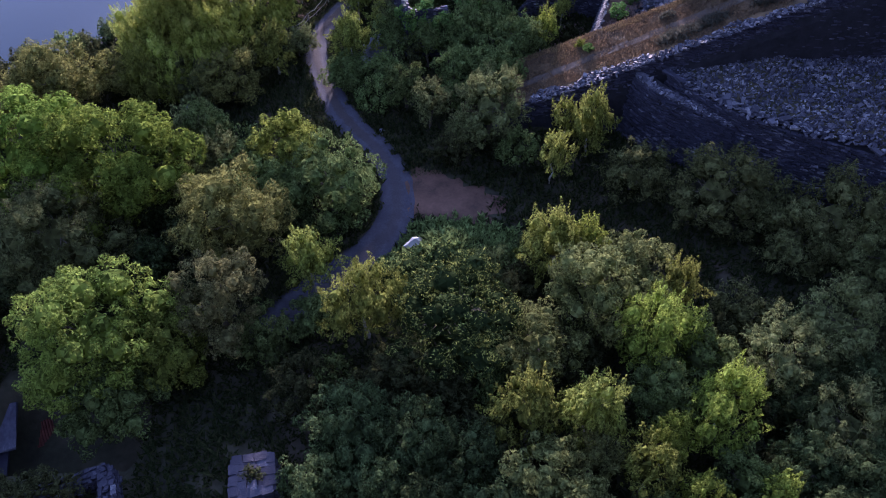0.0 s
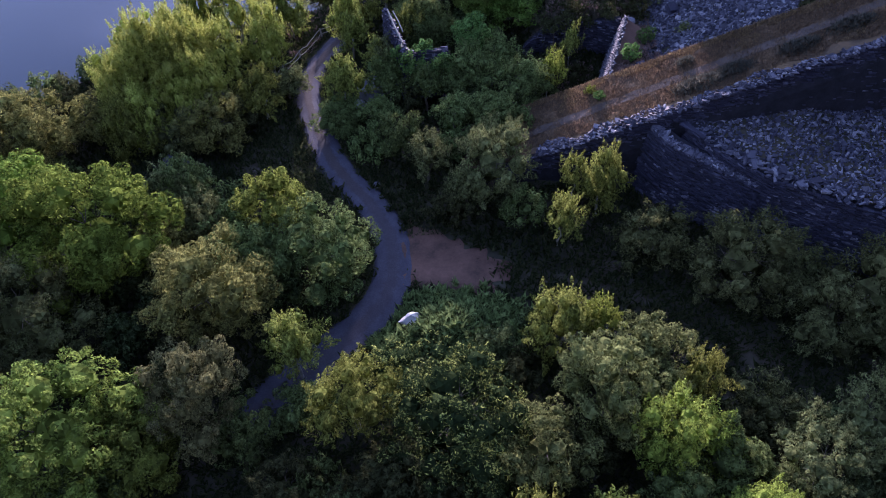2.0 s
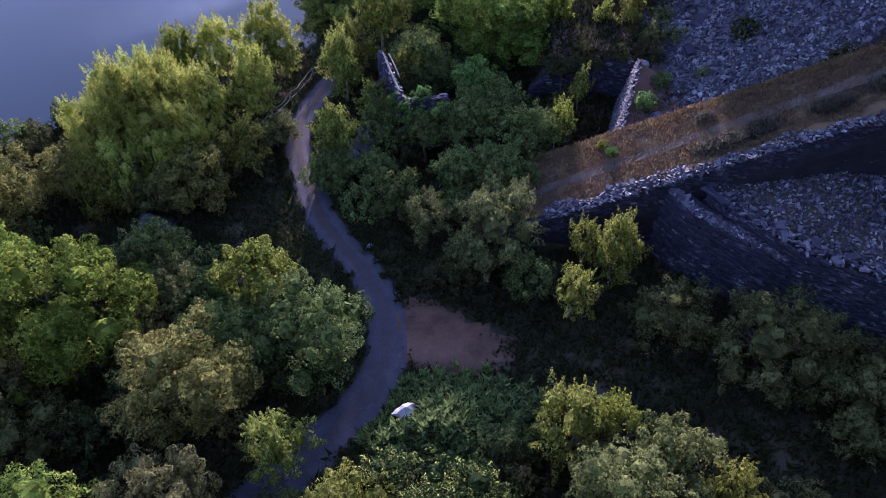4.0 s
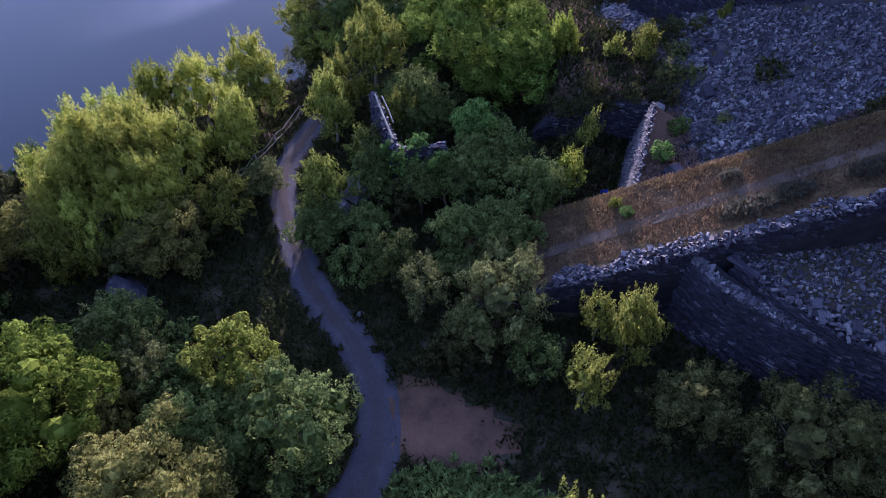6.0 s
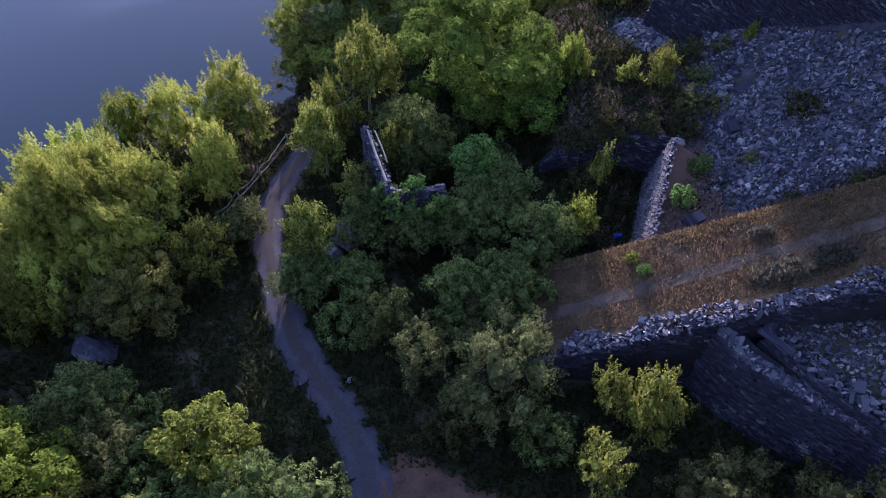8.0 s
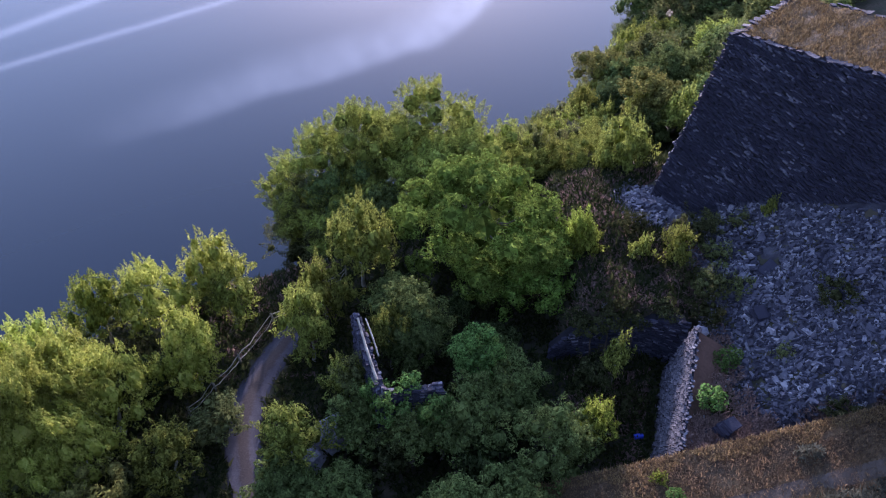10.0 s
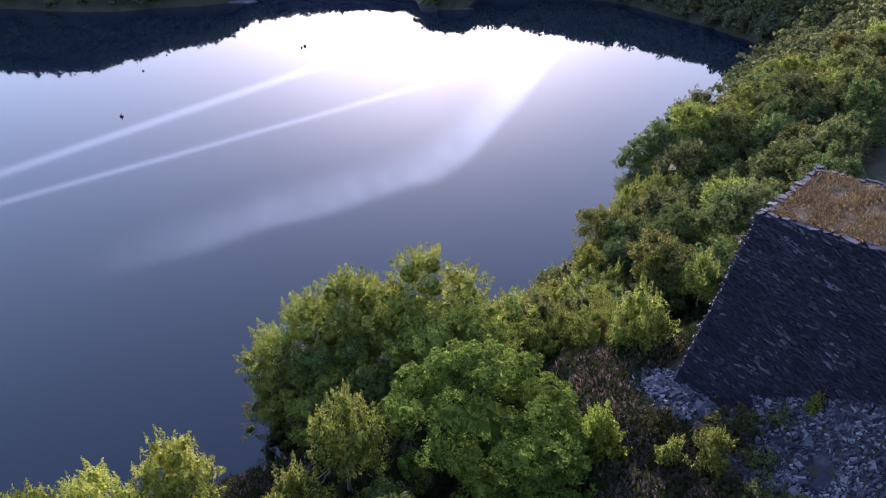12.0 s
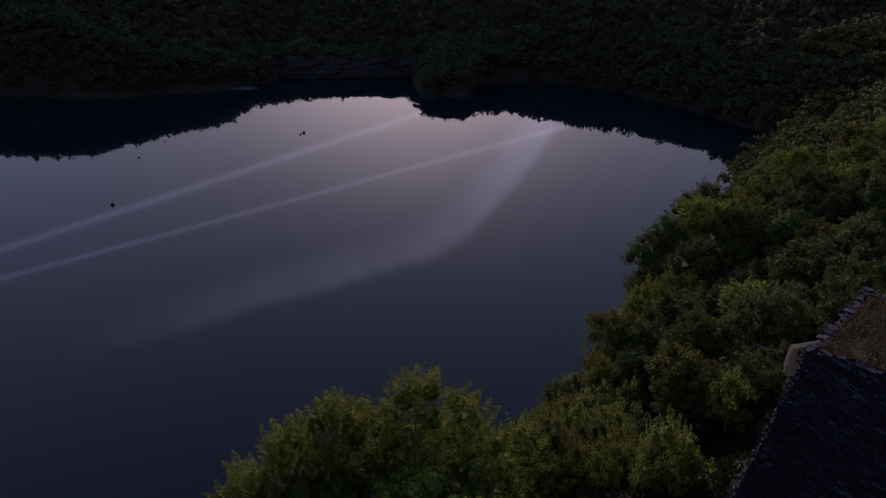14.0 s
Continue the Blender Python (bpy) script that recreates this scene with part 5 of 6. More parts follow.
# the wooded bank beyond the pier, and woods round the lake
def wood_spots(x0, x1, y0, y1, step, seed, keep):
    r = np.random.RandomState(seed)
    X, Y = np.meshgrid(np.arange(x0, x1, step), np.arange(y0, y1, step))
    X = X.ravel() + r.uniform(-0.42, 0.42, X.size) * step
    Y = Y.ravel() + r.uniform(-0.42, 0.42, Y.size) * step
    m = keep(X, Y)
    return X[m], Y[m]


def on_land(x, y, margin):
    return (seg_dist(x, y, SHORE, True) > margin) & ~inside(x, y, SHORE)


def off_pier(x, y):
    a, b = (x - PIER[0]) * E1[0] + (y - PIER[1]) * E1[1], (x - PIER[0]) * E2[0] + (y - PIER[1]) * E2[1]
    return (b > WIDE + 3) | (a < -5)


sx = np.array([o.location.x for o in scene.objects if o.name.startswith("tree")])
sy = np.array([o.location.y for o in scene.objects if o.name.startswith("tree")])
bx, by = wood_spots(4, 34, 92, 146, 3.5, 303, lambda x, y: on_land(x, y, 0.6) & off_pier(x, y) & (np.hypot(x - 22, y - 97.5) > 3.0) & ((x < 24) | (y > 128)) & (y > 99 - 0.3 * x) & (np.min(np.hypot(x[:, None] - sx[None], y[:, None] - sy[None]), axis=1) > 2.4))
rng = np.random.RandomState(304)
for x, y in zip(bx, by):
    r = rng.uniform(1.3, 2.0)
    tree(["ash", "birch", "willow", "alder"][rng.randint(4)], x, y, float(ground(x, y)) + r * rng.uniform(1.1, 1.7), r, 1.3, rng.uniform(1.15, 1.5))
bx, by = wood_spots(24, 90, 104, 190, 6.2, 301, lambda x, y: on_land(x, y, 1.0) & off_pier(x, y) & (x < 0.62 * (y - 40)) & (y > 100 + 0.25 * x))
rng = np.random.RandomState(302)
kinds = ["alder", "ash", "willow", "willow", "oak", "oakp", "willow"]
for x, y in zip(bx, by):
    if min((x - 30) ** 2 + (y - 119) ** 2, (x - 26) ** 2 + (y - 115) ** 2) < 16:
        continue
    r = rng.uniform(2.6, 4.2)
    tree(kinds[rng.randint(len(kinds))], x, y, float(ground(x, y)) + r * rng.uniform(0.85, 1.3), r, 1.6)


# low growth fills the gaps between the trees, its dark leaf painting their shade
tx = np.array([o.location.x for o in scene.objects if o.name.startswith("tree")])
ty = np.array([o.location.y for o in scene.objects if o.name.startswith("tree")])


def open_floor(x, y):
    k = on_land(x, y, 2.0) & (seg_dist(x, y, ROAD, False) > 5.2) & (seg_dist(x, y, [(-3, 44), (2.0, 42.5), (6.0, 40.6)], False) > 4.2)
    k &= ~((y > 49.8) & (x > 5)) & ~inside(x + 1.5, y + 1.5, poly) & ~((x > -31) & (x < -10) & (y < 27)) & (y < 80) & ~((x > 9) & (y > 34) & (y < 38))
    k &= ~((x > -9) & (x < 2) & (y > 59)) & ~((np.hypot(x + 13, y - 74) < 7)) & (seg_dist(x, y, [(9, 38.5), (16, 35), (30, 30)], False) > 2.2)
    k &= ~((x > 8) & (y > 32) & (y < 52)) & ~((x > -31) & (x < -11) & (y > 48.5) & (y < 57.5))
    k &= np.hypot((x + 0.5) / 4.5, (y - 36.2) / 3.0) > 1
    near_tree = np.min(np.hypot(x[:, None] - tx[None], y[:, None] - ty[None]), axis=1)
    return k & (near_tree > 1.8)


fx, fy = wood_spots(-46, 36, 12, 88, 3.3, 331, open_floor)
rng = np.random.RandomState(332)
for x, y in zip(fx, fy):
    r = rng.uniform(1.1, 1.9)
    ob = tree(["shrub", "alderd", "alder", "shrub"][rng.randint(4)], x, y, float(ground(x, y)) + r * rng.uniform(0.6, 1.1), r, 1.5, None, "bush")
    tagged(ob, "low leafy green bush filling the thicket", "bush", "bushes of the thicket")


def far_wood(name, label, X, Y, radius, leaves, leaf, seed, lift=0.6, mat=HAZY_FAR_LEAF):
    """Many far crowns in one mesh, of clumps of leaves."""
    r = np.random.RandomState(seed)
    Z = ground(X, Y)
    vs, ns = [], []
    for x, y, z in zip(X, Y, Z):
        R = r.uniform(*radius)
        nl = 12
        c = unit_dirs(nl, r, -0.35) * r.uniform(0.45, 0.8, (nl, 1))
        c[:, 2] *= r.uniform(0.9, 1.4)
        k = r.randint(0, nl, leaves)
        d = r.normal(size=(leaves, 3))
        d /= np.linalg.norm(d, axis=1)[:, None]
        d[:, 2] = np.abs(d[:, 2]) * 0.8 + d[:, 2] * 0.2
        p = (c[k] + d * r.uniform(0.2, 0.42, (leaves, 1))) * R + np.array((x, y, z + R * lift))
        n = d + r.normal(size=d.shape) * 0.4
        n /= np.linalg.norm(n, axis=1)[:, None]
        t = np.cross(n, r.normal(size=n.shape))
        t /= np.linalg.norm(t, axis=1)[:, None] + 1e-9
        b = np.cross(n, t)
        s = leaf * r.uniform(0.6, 1.4, (leaves, 1))
        vs.append(np.stack([p - t * s * 0.5, p - b * s * 0.36, p + t * s * 0.5, p + b * s * 0.36], 1).reshape(-1, 3))
        ns.append(np.repeat(c[k] * 0.8 + d * 0.8 + n * 0.2 + np.array((0, 0, 0.3)), 4, 0))
    v, nn = np.concatenate(vs), np.concatenate(ns)
    nn /= np.linalg.norm(nn, axis=1)[:, None]
    return tagged(new(name, mesh_of(name, v, np.arange(len(v)).reshape(-1, 4), mat, True, nn)), label, "woods", kind="stuff")


def in_sight(x, y):
    return np.abs(x) < 0.7 * (y - 20) + 12


bare = lambda x, y: (x > -72) & (x < -8) & (y < 363)
fx, fy = wood_spots(60, 330, 120, 300, 6.0, 311, lambda x, y: on_land(x, y, 1.0) & ~((x < 92) & (y < 192)) & (x > 0.30 * (y - 40)) & in_sight(x, y) & (seg_dist(x, y, SHORE, True) < 150))
far_wood("bank_wood", "mixed green wood along the lake bank", fx, fy, (3.0, 5.0), 260, 0.9, 312, 0.6, LEAF["willow"])
fx, fy = wood_spots(-230, 230, 250, 400, 3.8, 315, lambda x, y: on_land(x, y, 0.6) & (seg_dist(x, y, SHORE, True) < 24) & in_sight(x, y) & ~bare(x, y) & ((x < 60) | (y > 262)))
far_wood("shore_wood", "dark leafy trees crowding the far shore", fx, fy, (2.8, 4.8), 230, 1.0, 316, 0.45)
fx, fy = wood_spots(-330, 330, 300, 520, 7.4, 313, lambda x, y: on_land(x, y, 22) & in_sight(x, y) & ~bare(x, y))
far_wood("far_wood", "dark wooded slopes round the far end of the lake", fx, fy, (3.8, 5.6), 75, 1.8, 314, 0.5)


# ---- undergrowth ----
def undergrowth():
    r = np.random.RandomState(401)
    n = 330000
    x, y = r.uniform(-45, 36, n), r.uniform(10, 108, n)
    clump = wave(x, y, 3.5, 41) + 0.6 * wave(x, y, 1.3, 42)
    keep = (clump + r.normal(size=n) * 0.5 > -0.8) & on_land(x, y, 0.5) & (seg_dist(x, y, ROAD, False) > 1.25 + 0.35 * wave(x, y, 2, 44) + 0.25 * smooth(45 - y, 0, 5))
    fu, fv = (x - 0.8) * math.cos(-0.55) + (y - 42.5) * math.sin(-0.55), -(x - 0.8) * math.sin(-0.55) + (y - 42.5) * math.cos(-0.55)
    keep &= np.hypot((fu + 0.6) / 5.0, fv / 2.9) > 0.95 + 0.14 * wave(x, y, 1.3, 46) + r.normal(size=n) * 0.08
    keep &= ~((y > 51) & (y < 59.5) & (x > 2)) & ~inside(x, y, poly) & ~((x > 19) & (y > 61) & (y < 86))
    keep &= ~((x > -30) & (x < -19) & (y > 18) & (y < 26)) & off_pier_or_front(x, y)
    x, y = x[keep], y[keep]
    z = ground(x, y) + r.uniform(0, 0.25, len(x))
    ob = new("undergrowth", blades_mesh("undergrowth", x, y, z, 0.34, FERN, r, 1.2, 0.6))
    tagged(ob, "low tangle of bramble, fern and grass", "undergrowth", kind="stuff")


def off_pier_or_front(x, y):
    a, b = (x - PIER[0]) * E1[0] + (y - PIER[1]) * E1[1], (x - PIER[0]) * E2[0] + (y - PIER[1]) * E2[1]
    return ~((a > -4) & (b > -4) & (b < WIDE + 4))


undergrowth()
r = np.random.RandomState(405)
x, y = r.uniform(-6, 8, 26000), r.uniform(31, 40.5, 26000)
m = (np.hypot((x - 0.8) / 6.2, (y - 35.8) / 4.4) < 1 + 0.15 * wave(x, y, 2, 47)) & (seg_dist(x, y, ROAD, False) > 1.5) & (np.hypot(x + 2.1, y - 36.2) > 0.8)
m &= (wave(x, y, 1.1, 48) + r.normal(size=len(x)) * 0.5 > -0.5)
VERGE = leafy("verge_grass", (0.026, 0.03, 0.014), (0.058, 0.064, 0.028), (0.11, 0.105, 0.05), 0.25, 0.8)
vx, vy = r.uniform(-20, 4, 60000), r.uniform(32, 76, 60000)
vd = seg_dist(vx, vy, ROAD, False)
v_on = (vd > 1.15 + 0.3 * wave(vx, vy, 2, 43) + 0.4 * smooth(46 - vy, 0, 6)) & (vd < 5.5 + 1.2 * wave(vx, vy, 5, 45)) & (wave(vx, vy, 1.7, 50) + r.normal(size=len(vx)) * 0.6 > -0.5) & ~((np.hypot((vx - 0.4) / 5.6, (vy - 42.2) / 3.6) < 1))
verge = new("verge_grass", blades_mesh("verge_grass", vx[v_on], vy[v_on], ground(vx[v_on], vy[v_on]) + 0.02, 0.26, VERGE, r, 0.9, 0.35))
tagged(verge, "rough olive grass along the verges of the track", "grass", kind="stuff")
herbs = new("herbs", blades_mesh("herbs", x[m], y[m], ground(x[m], y[m]) + r.uniform(0.0, 0.7, m.sum()) * np.clip(wave(x[m], y[m], 1.4, 49) + 0.6, 0, 1), 0.34, LEAF["alder"], r, 1.1, 0.7))
tagged(herbs, "knee-high green herbs and bramble beside the fork", "undergrowth", kind="stuff")


def grass_on(name, label, x, y, z, size, seed, mat=DRY_GRASS):
    r = np.random.RandomState(seed)
    ob = new(name, blades_mesh(name, x, y, z, size, mat, r, 1.0, 0.3))
    tagged(ob, label, "grass", kind="stuff")


rng = np.random.RandomState(421)
gx, gy = rng.uniform(4, 50, 130000), rng.uniform(52.4, 59.0, 130000)
m = (wave(gx, gy, 4, 51) + rng.normal(size=len(gx)) * 0.6 > -1.1) & (gy > 52.9 + 0.5 * wave(gx, gy, 5, 52)) & ((np.abs(gy - 54.9 - 0.047 * (gx - 7) - 0.15 * wave(gx, gx, 9, 54)) > 0.45 + 0.25 * wave(gx, gy, 2, 55)) | (rng.random(len(gx)) < 0.5))
grass_on("ramp_grass", "dry orange and straw grass on the ramp", gx[m], gy[m], incline_z(gx[m]), 0.15, 422)
m = (gy > 58.1 + 0.35 * wave(gx, gy, 3, 56)) | ((wave(gx, gy, 6, 57) > 0.75) & (rng.random(len(gx)) < 0.35) & (gy > 53.2))
grass_on("ramp_gold_grass", "straw-gold grass along the upper edge of the ramp", gx[m], gy[m] + 0.05, incline_z(gx[m]) + 0.02, 0.14, 424, GOLD_LIT_GRASS)
ga, gb = rng.uniform(0.4, 32, 60000), rng.uniform(0.4, WIDE - 0.4, 60000)
q = PIER[None] + ga[:, None] * E1[None] + gb[:, None] * E2[None]
m = wave(q[:, 0], q[:, 1], 3, 53) + rng.normal(size=len(q)) * 0.5 > -0.75
grass_on("pier_grass", "dry golden grass on the pier, low sunlight put into its colour", q[m, 0], q[m, 1], np.full(m.sum(), PIER_TOP + 0.05), 0.17, 423, GOLD_LIT_GRASS)

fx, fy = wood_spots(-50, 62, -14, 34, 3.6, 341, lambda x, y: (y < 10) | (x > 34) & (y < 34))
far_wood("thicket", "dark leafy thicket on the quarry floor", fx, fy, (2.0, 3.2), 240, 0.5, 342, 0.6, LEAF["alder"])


# ---- ruins, fence, rocks and small things ----
def ragged_patch(name, cx, cy, rx, ry, turn, z, mat, seed):
    """A flat patch with an uneven outline."""
    k, rings = 72, 9
    a = np.arange(k) * 2 * math.pi / k
    r = np.random.RandomState(seed)
    edge = 1 + sum(r.normal() * 0.09 * np.cos(n * a + r.uniform(0, 6.28)) for n in (2, 3, 4, 5, 7, 9, 13, 17)) + r.normal(size=k) * 0.04
    c, q = math.cos(turn), math.sin(turn)
    v = [(cx, cy, z)]
    for j in range(1, rings + 1):
        f = j / rings
        lx, ly = np.cos(a) * rx * edge * f, np.sin(a) * ry * edge * f
        X, Y = cx + lx * c - ly * q, cy + lx * q + ly * c
        Z = z + 0.03 * wave(X, Y, 1.6, seed) - (0.05 if j == rings else 0)
        v += list(zip(X, Y, Z))
    bm = bmesh.new()
    vs = [bm.verts.new(p) for p in v]
    for i in range(k):
        bm.faces.new((vs[0], vs[1 + i], vs[1 + (i + 1) % k]))
    for j in range(rings - 1):
        for i in range(k):
            o, o2 = 1 + j * k, 1 + (j + 1) * k
            bm.faces.new((vs[o + i], vs[o2 + i], vs[o2 + (i + 1) % k], vs[o + (i + 1) % k]))
    me = bpy.data.meshes.new(name)
    bm.to_mesh(me)
    bm.free()
    me.polygons.foreach_set("use_smooth", np.full(len(me.polygons), True))
    me.materials.append(mat)
    return me


fork = new("gravel_fork", ragged_patch("gravel_fork", 0.4, 42.2, 5.9, 3.3, -0.62, -6.09, BROWN_GRIT, 601))
tagged(fork, "patch of brown grit where the track forks", "gravel", kind="structure")


def boulder(name, x, y, z, size, mat, seed, label, category="rock"):
    """A rough faceted stone."""
    rng = np.random.RandomState(seed)
    bm = bmesh.new()
    bmesh.ops.create_icosphere(bm, subdivisions=2, radius=1)
    off = rng.uniform(0, 50, 3)
    for v in bm.verts:
        d = v.co.normalized()
        k = 1 + 0.45 * noise.noise(d * 1.6 + Vector(off)) + 0.3 * noise.noise(d * 3.5 + Vector(off))
        v.co = Vector((d.x * size[0], d.y * size[1], max(d.z, -0.45) * size[2])) * k
    me = bpy.data.meshes.new(name)
    bm.to_mesh(me)
    bm.free()
    me.materials.append(mat)
    ob = new(name, me)
    ob.location, ob.rotation_euler = (x, y, z), (0, 0, rng.uniform(0, 6.28))
    return tagged(ob, label, category)


boulder("boulder", -2.1, 36.2, float(ground(-2.1, 36.2)) + 0.35, (0.75, 0.5, 0.6), PALE_STONE, 611, "large whitish boulder in the grass beside the track")
boulder("boulder", -5.6, 51.6, -6.1, (0.4, 0.32, 0.3), SLATE, 612, "small pale boulder on the verge of the track")
boulder("boulder", -7.8, 62.0, -5.8, (1.0, 0.8, 0.8), SLATE, 614, "grey rock at the foot of a small birch")
boulder("boulder", -23.4, 54.0, -6.0, (1.8, 1.1, 1.0), WALL_SLATE, 615, "dark rock outcrop under the birches")
boulder("boulder", -28.9, 65.4, -6.0, (1.1, 0.9, 1.1), SLATE, 616, "dark rock under the lakeside birches")
boulder("boulder", 18.3, 68.9, -0.9, (0.55, 0.4, 0.35), SLATE, 617, "pale stone at the end of the pit wall")
boulder("boulder", 12.3, 73.2, -1.9, (1.0, 0.6, 0.35), SLATE, 618, "grey slab above the pit")


def slab_block(x, y, z, size, turn, seed, label):
    """A block of laminated slate: slices stacked slightly out of line."""
    rng = np.random.RandomState(seed)
    ob = tagged(new("slate_block"), label, "rock")
    ob.location, ob.rotation_euler = (x, y, z), turn
    n = 7
    cs = np.stack([rng.normal(size=n) * 0.05, rng.normal(size=n) * 0.05, (np.arange(n) + 0.5) / n * size[2]], 1)
    hs = np.stack([size[0] / 2 * rng.uniform(0.8, 1, n), size[1] / 2 * rng.uniform(0.8, 1, n), np.full(n, size[2] / n / 2 * 0.95)], 1)
    for m in place(euler_mats(rng.normal(size=n) * 0.03, rng.normal(size=n) * 0.03, rng.normal(size=n) * 0.1), hs, cs):
        part("layer", slab_shapes("layer", WALL_PIECE, 1, rng, 0.15)[0], ob, "", Matrix(m.tolist()))


boulder("boulder", -6.6, 63.6, -5.4, (1.0, 1.5, 2.2), SLATE, 624, "tall rough slate rock among the ruins")
slab_block(17.6, 61.3, -1.9, (1.2, 1.0, 1.5), (0.25, 0.15, 0.5), 621, "dark slate block beside the ramp")
slab_block(19.6, 50.3, 0.72, (0.5, 2.4, 0.16), (0.0, 0.05, 0.72), 625, "long smooth slate slab lying on the spur")
slab_block(22.6, 70.2, -1.2, (0.9, 1.2, 1.4), (0.3, -0.2, 0.2), 622, "upright slate block in the scree")
slab_block(24.4, 73.9, -0.3, (1.6, 1.5, 0.8), (0.35, -0.3, 0.6), 623, "big tilted slate slab in the scree")


# ruined building beside the track
def ruin_wall(label, p0, p1, top0, top1, base, seed, thick=0.55):
    ob = tagged(new("ruin_wall"), label, "wall", kind="structure")
    a, b = np.array(p0, float), np.array(p1, float)
    u = (b - a) / np.linalg.norm(b - a)
    o = np.array((u[1], -u[0])) * thick / 2
    part("core", prism("core", [(*(a + o * 0.8), top0 - 0.25), (*(b + o * 0.8), top1 - 0.25), (*(b - o * 0.8), top1 - 0.25), (*(a - o * 0.8), top0 - 0.25)],
                       [(*(a + o * 0.8), base), (*(b + o * 0.8), base), (*(b - o * 0.8), base), (*(a - o * 0.8), base)], CORE), ob)
    wall_face(ob, tuple(a + o), tuple(b + o), top0, top1, base, base, 0.02, seed, 0.12, (0.15, 0.5), near=lambda c: c[:, 2] > top0 - 2.5)
    wall_face(ob, tuple(b - o), tuple(a - o), top1, top0, base, base, 0.02, seed + 1, 0.12, (0.15, 0.5))
    r = np.random.RandomState(seed + 2)
    ln = np.linalg.norm(b - a)
    n = int(ln / 0.16)
    s = (np.arange(n) + 0.5) / n
    c = a[None] + (b - a)[None] * s[:, None] + r.normal(size=(n, 2)) * 0.05
    z = top0 * (1 - s) + top1 * s - 0.1 + r.normal(size=n) * 0.07
    m = place(euler_mats(r.normal(size=n) * 0.08, r.normal(size=n) * 0.08, math.atan2(u[1], u[0]) + r.normal(size=n) * 0.2), np.stack([r.uniform(0.08, 0.18, n), r.uniform(0.1, 0.2, n), r.uniform(0.03, 0.08, n)], 1), np.concatenate([c, z[:, None]], 1))
    lay_slabs("coping_slab", ob, m, np.ones(n, bool), WALL_SLATE, WALL_PIECE, r)
    return ob


ruin_wall("broken slate wall of a roofless ruin", (-5.3, 69.6), (-3.2, 63.8), 0.2, -0.6, -6.6, 631, 0.4)
ruin_wall("ivy-grown slate cross wall of the roofless ruin", (-3.2, 63.8), (0.6, 64.2), -0.8, -0.7, -6.6, 641, 0.4)
ruin_wall("low slate wall of a ruin with plants on top", (-26.5, 15.2), (-20.1, 18.0), -4.1, -4.0, -8.8, 651, 0.7)
ruin_wall("low slate end wall of a ruin", (-20.1, 18.0), (-18.2, 12.5), -4.0, -4.0, -8.6, 661, 0.7)


def rod(path, radius, sides, mat, name):
    v, f = tube(path, np.full(len(path), radius) if np.isscalar(radius) else radius, sides)
    return mesh_of(name, v, f, mat, True)


pole = new("fallen_pole", rod([(-5.05, 69.0, 0.45), (-4.3, 66.6, 0.2), (-3.45, 64.2, -0.15)], [0.07, 0.09, 0.1], 8, OLD_WOOD, "fallen_pole"))
tagged(pole, "bleached pole lying along the broken wall", "pole")
pole = new("fallen_pole", rod([(-4.55, 69.2, 0.2), (-3.95, 67.6, 0.0), (-3.5, 66.3, -0.3)], [0.05, 0.06, 0.06], 8, OLD_WOOD, "fallen_pole"))
tagged(pole, "bleached pole lying along the broken wall", "pole")

# a hollow square pillar of slate
pillar = tagged(new("slate_pillar"), "square hollow slate pillar with a plant growing in it", "pillar")
rng = np.random.RandomState(671)
PX, PY, PT = -11.0, 17.1, -3.0
part("core", prism("core", [(PX + a * 1.0, PY + b * 1.0, PT - 0.03) for a, b in ((-1, -1), (1, -1), (1, 1), (-1, 1))], [(PX + a * 1.05, PY + b * 1.05, -7) for a, b in ((-1, -1), (1, -1), (1, 1), (-1, 1))], CORE), pillar)
turn = 0.18
cs, hs, ya = [], [], []
for z in np.arange(-6.8, PT, 0.22):
    for side in range(4):
        for s in (-0.85, -0.3, 0.25, 0.8):
            a = side * math.pi / 2 + turn
            c, q = math.cos(a), math.sin(a)
            lx, ly = s + rng.normal() * 0.05, 1.08
            cs.append((PX + lx * c - ly * q, PY + lx * q + ly * c, z))
            hs.append((rng.uniform(0.22, 0.33), rng.uniform(0.2, 0.28), rng.uniform(0.07, 0.1)))
            ya.append(a + rng.normal() * 0.05)
cs, hs, ya = np.array(cs), np.array(hs), np.array(ya)
lay_slabs("stone", pillar, place(euler_mats(rng.normal(size=len(cs)) * 0.03, rng.normal(size=len(cs)) * 0.03, ya), hs, cs), cs[:, 2] > -5.6, WALL_SLATE, WALL_PIECE, rng)
cs, ya = [], []
for side in range(4):
    a = side * math.pi / 2 + turn
    for q in (-0.85, -0.2, 0.5):
        cs.append((PX + q * math.cos(a) - 1.05 * math.sin(a), PY + q * math.sin(a) + 1.05 * math.cos(a), PT + 0.02))
        ya.append(a)
cs, k = np.array(cs), len(cs)
lay_slabs("coping_slab", pillar, place(euler_mats(rng.normal(size=k) * 0.03, rng.normal(size=k) * 0.03, np.array(ya) + rng.normal(size=k) * 0.06), np.stack([rng.uniform(0.32, 0.42, k), rng.uniform(0.3, 0.36, k), np.full(k, 0.06)], 1), cs), np.ones(k, bool), WALL_SLATE, WALL_PIECE, rng)
g = np.array([(a, b) for a in (-0.62, 0.0, 0.62) for b in (-0.62, 0.0, 0.62) if a or b])
k = len(g)
c, q = math.cos(turn), math.sin(turn)
cs = np.stack([PX + g[:, 0] * c - g[:, 1] * q, PY + g[:, 0] * q + g[:, 1] * c, np.full(k, PT + 0.01)], 1)
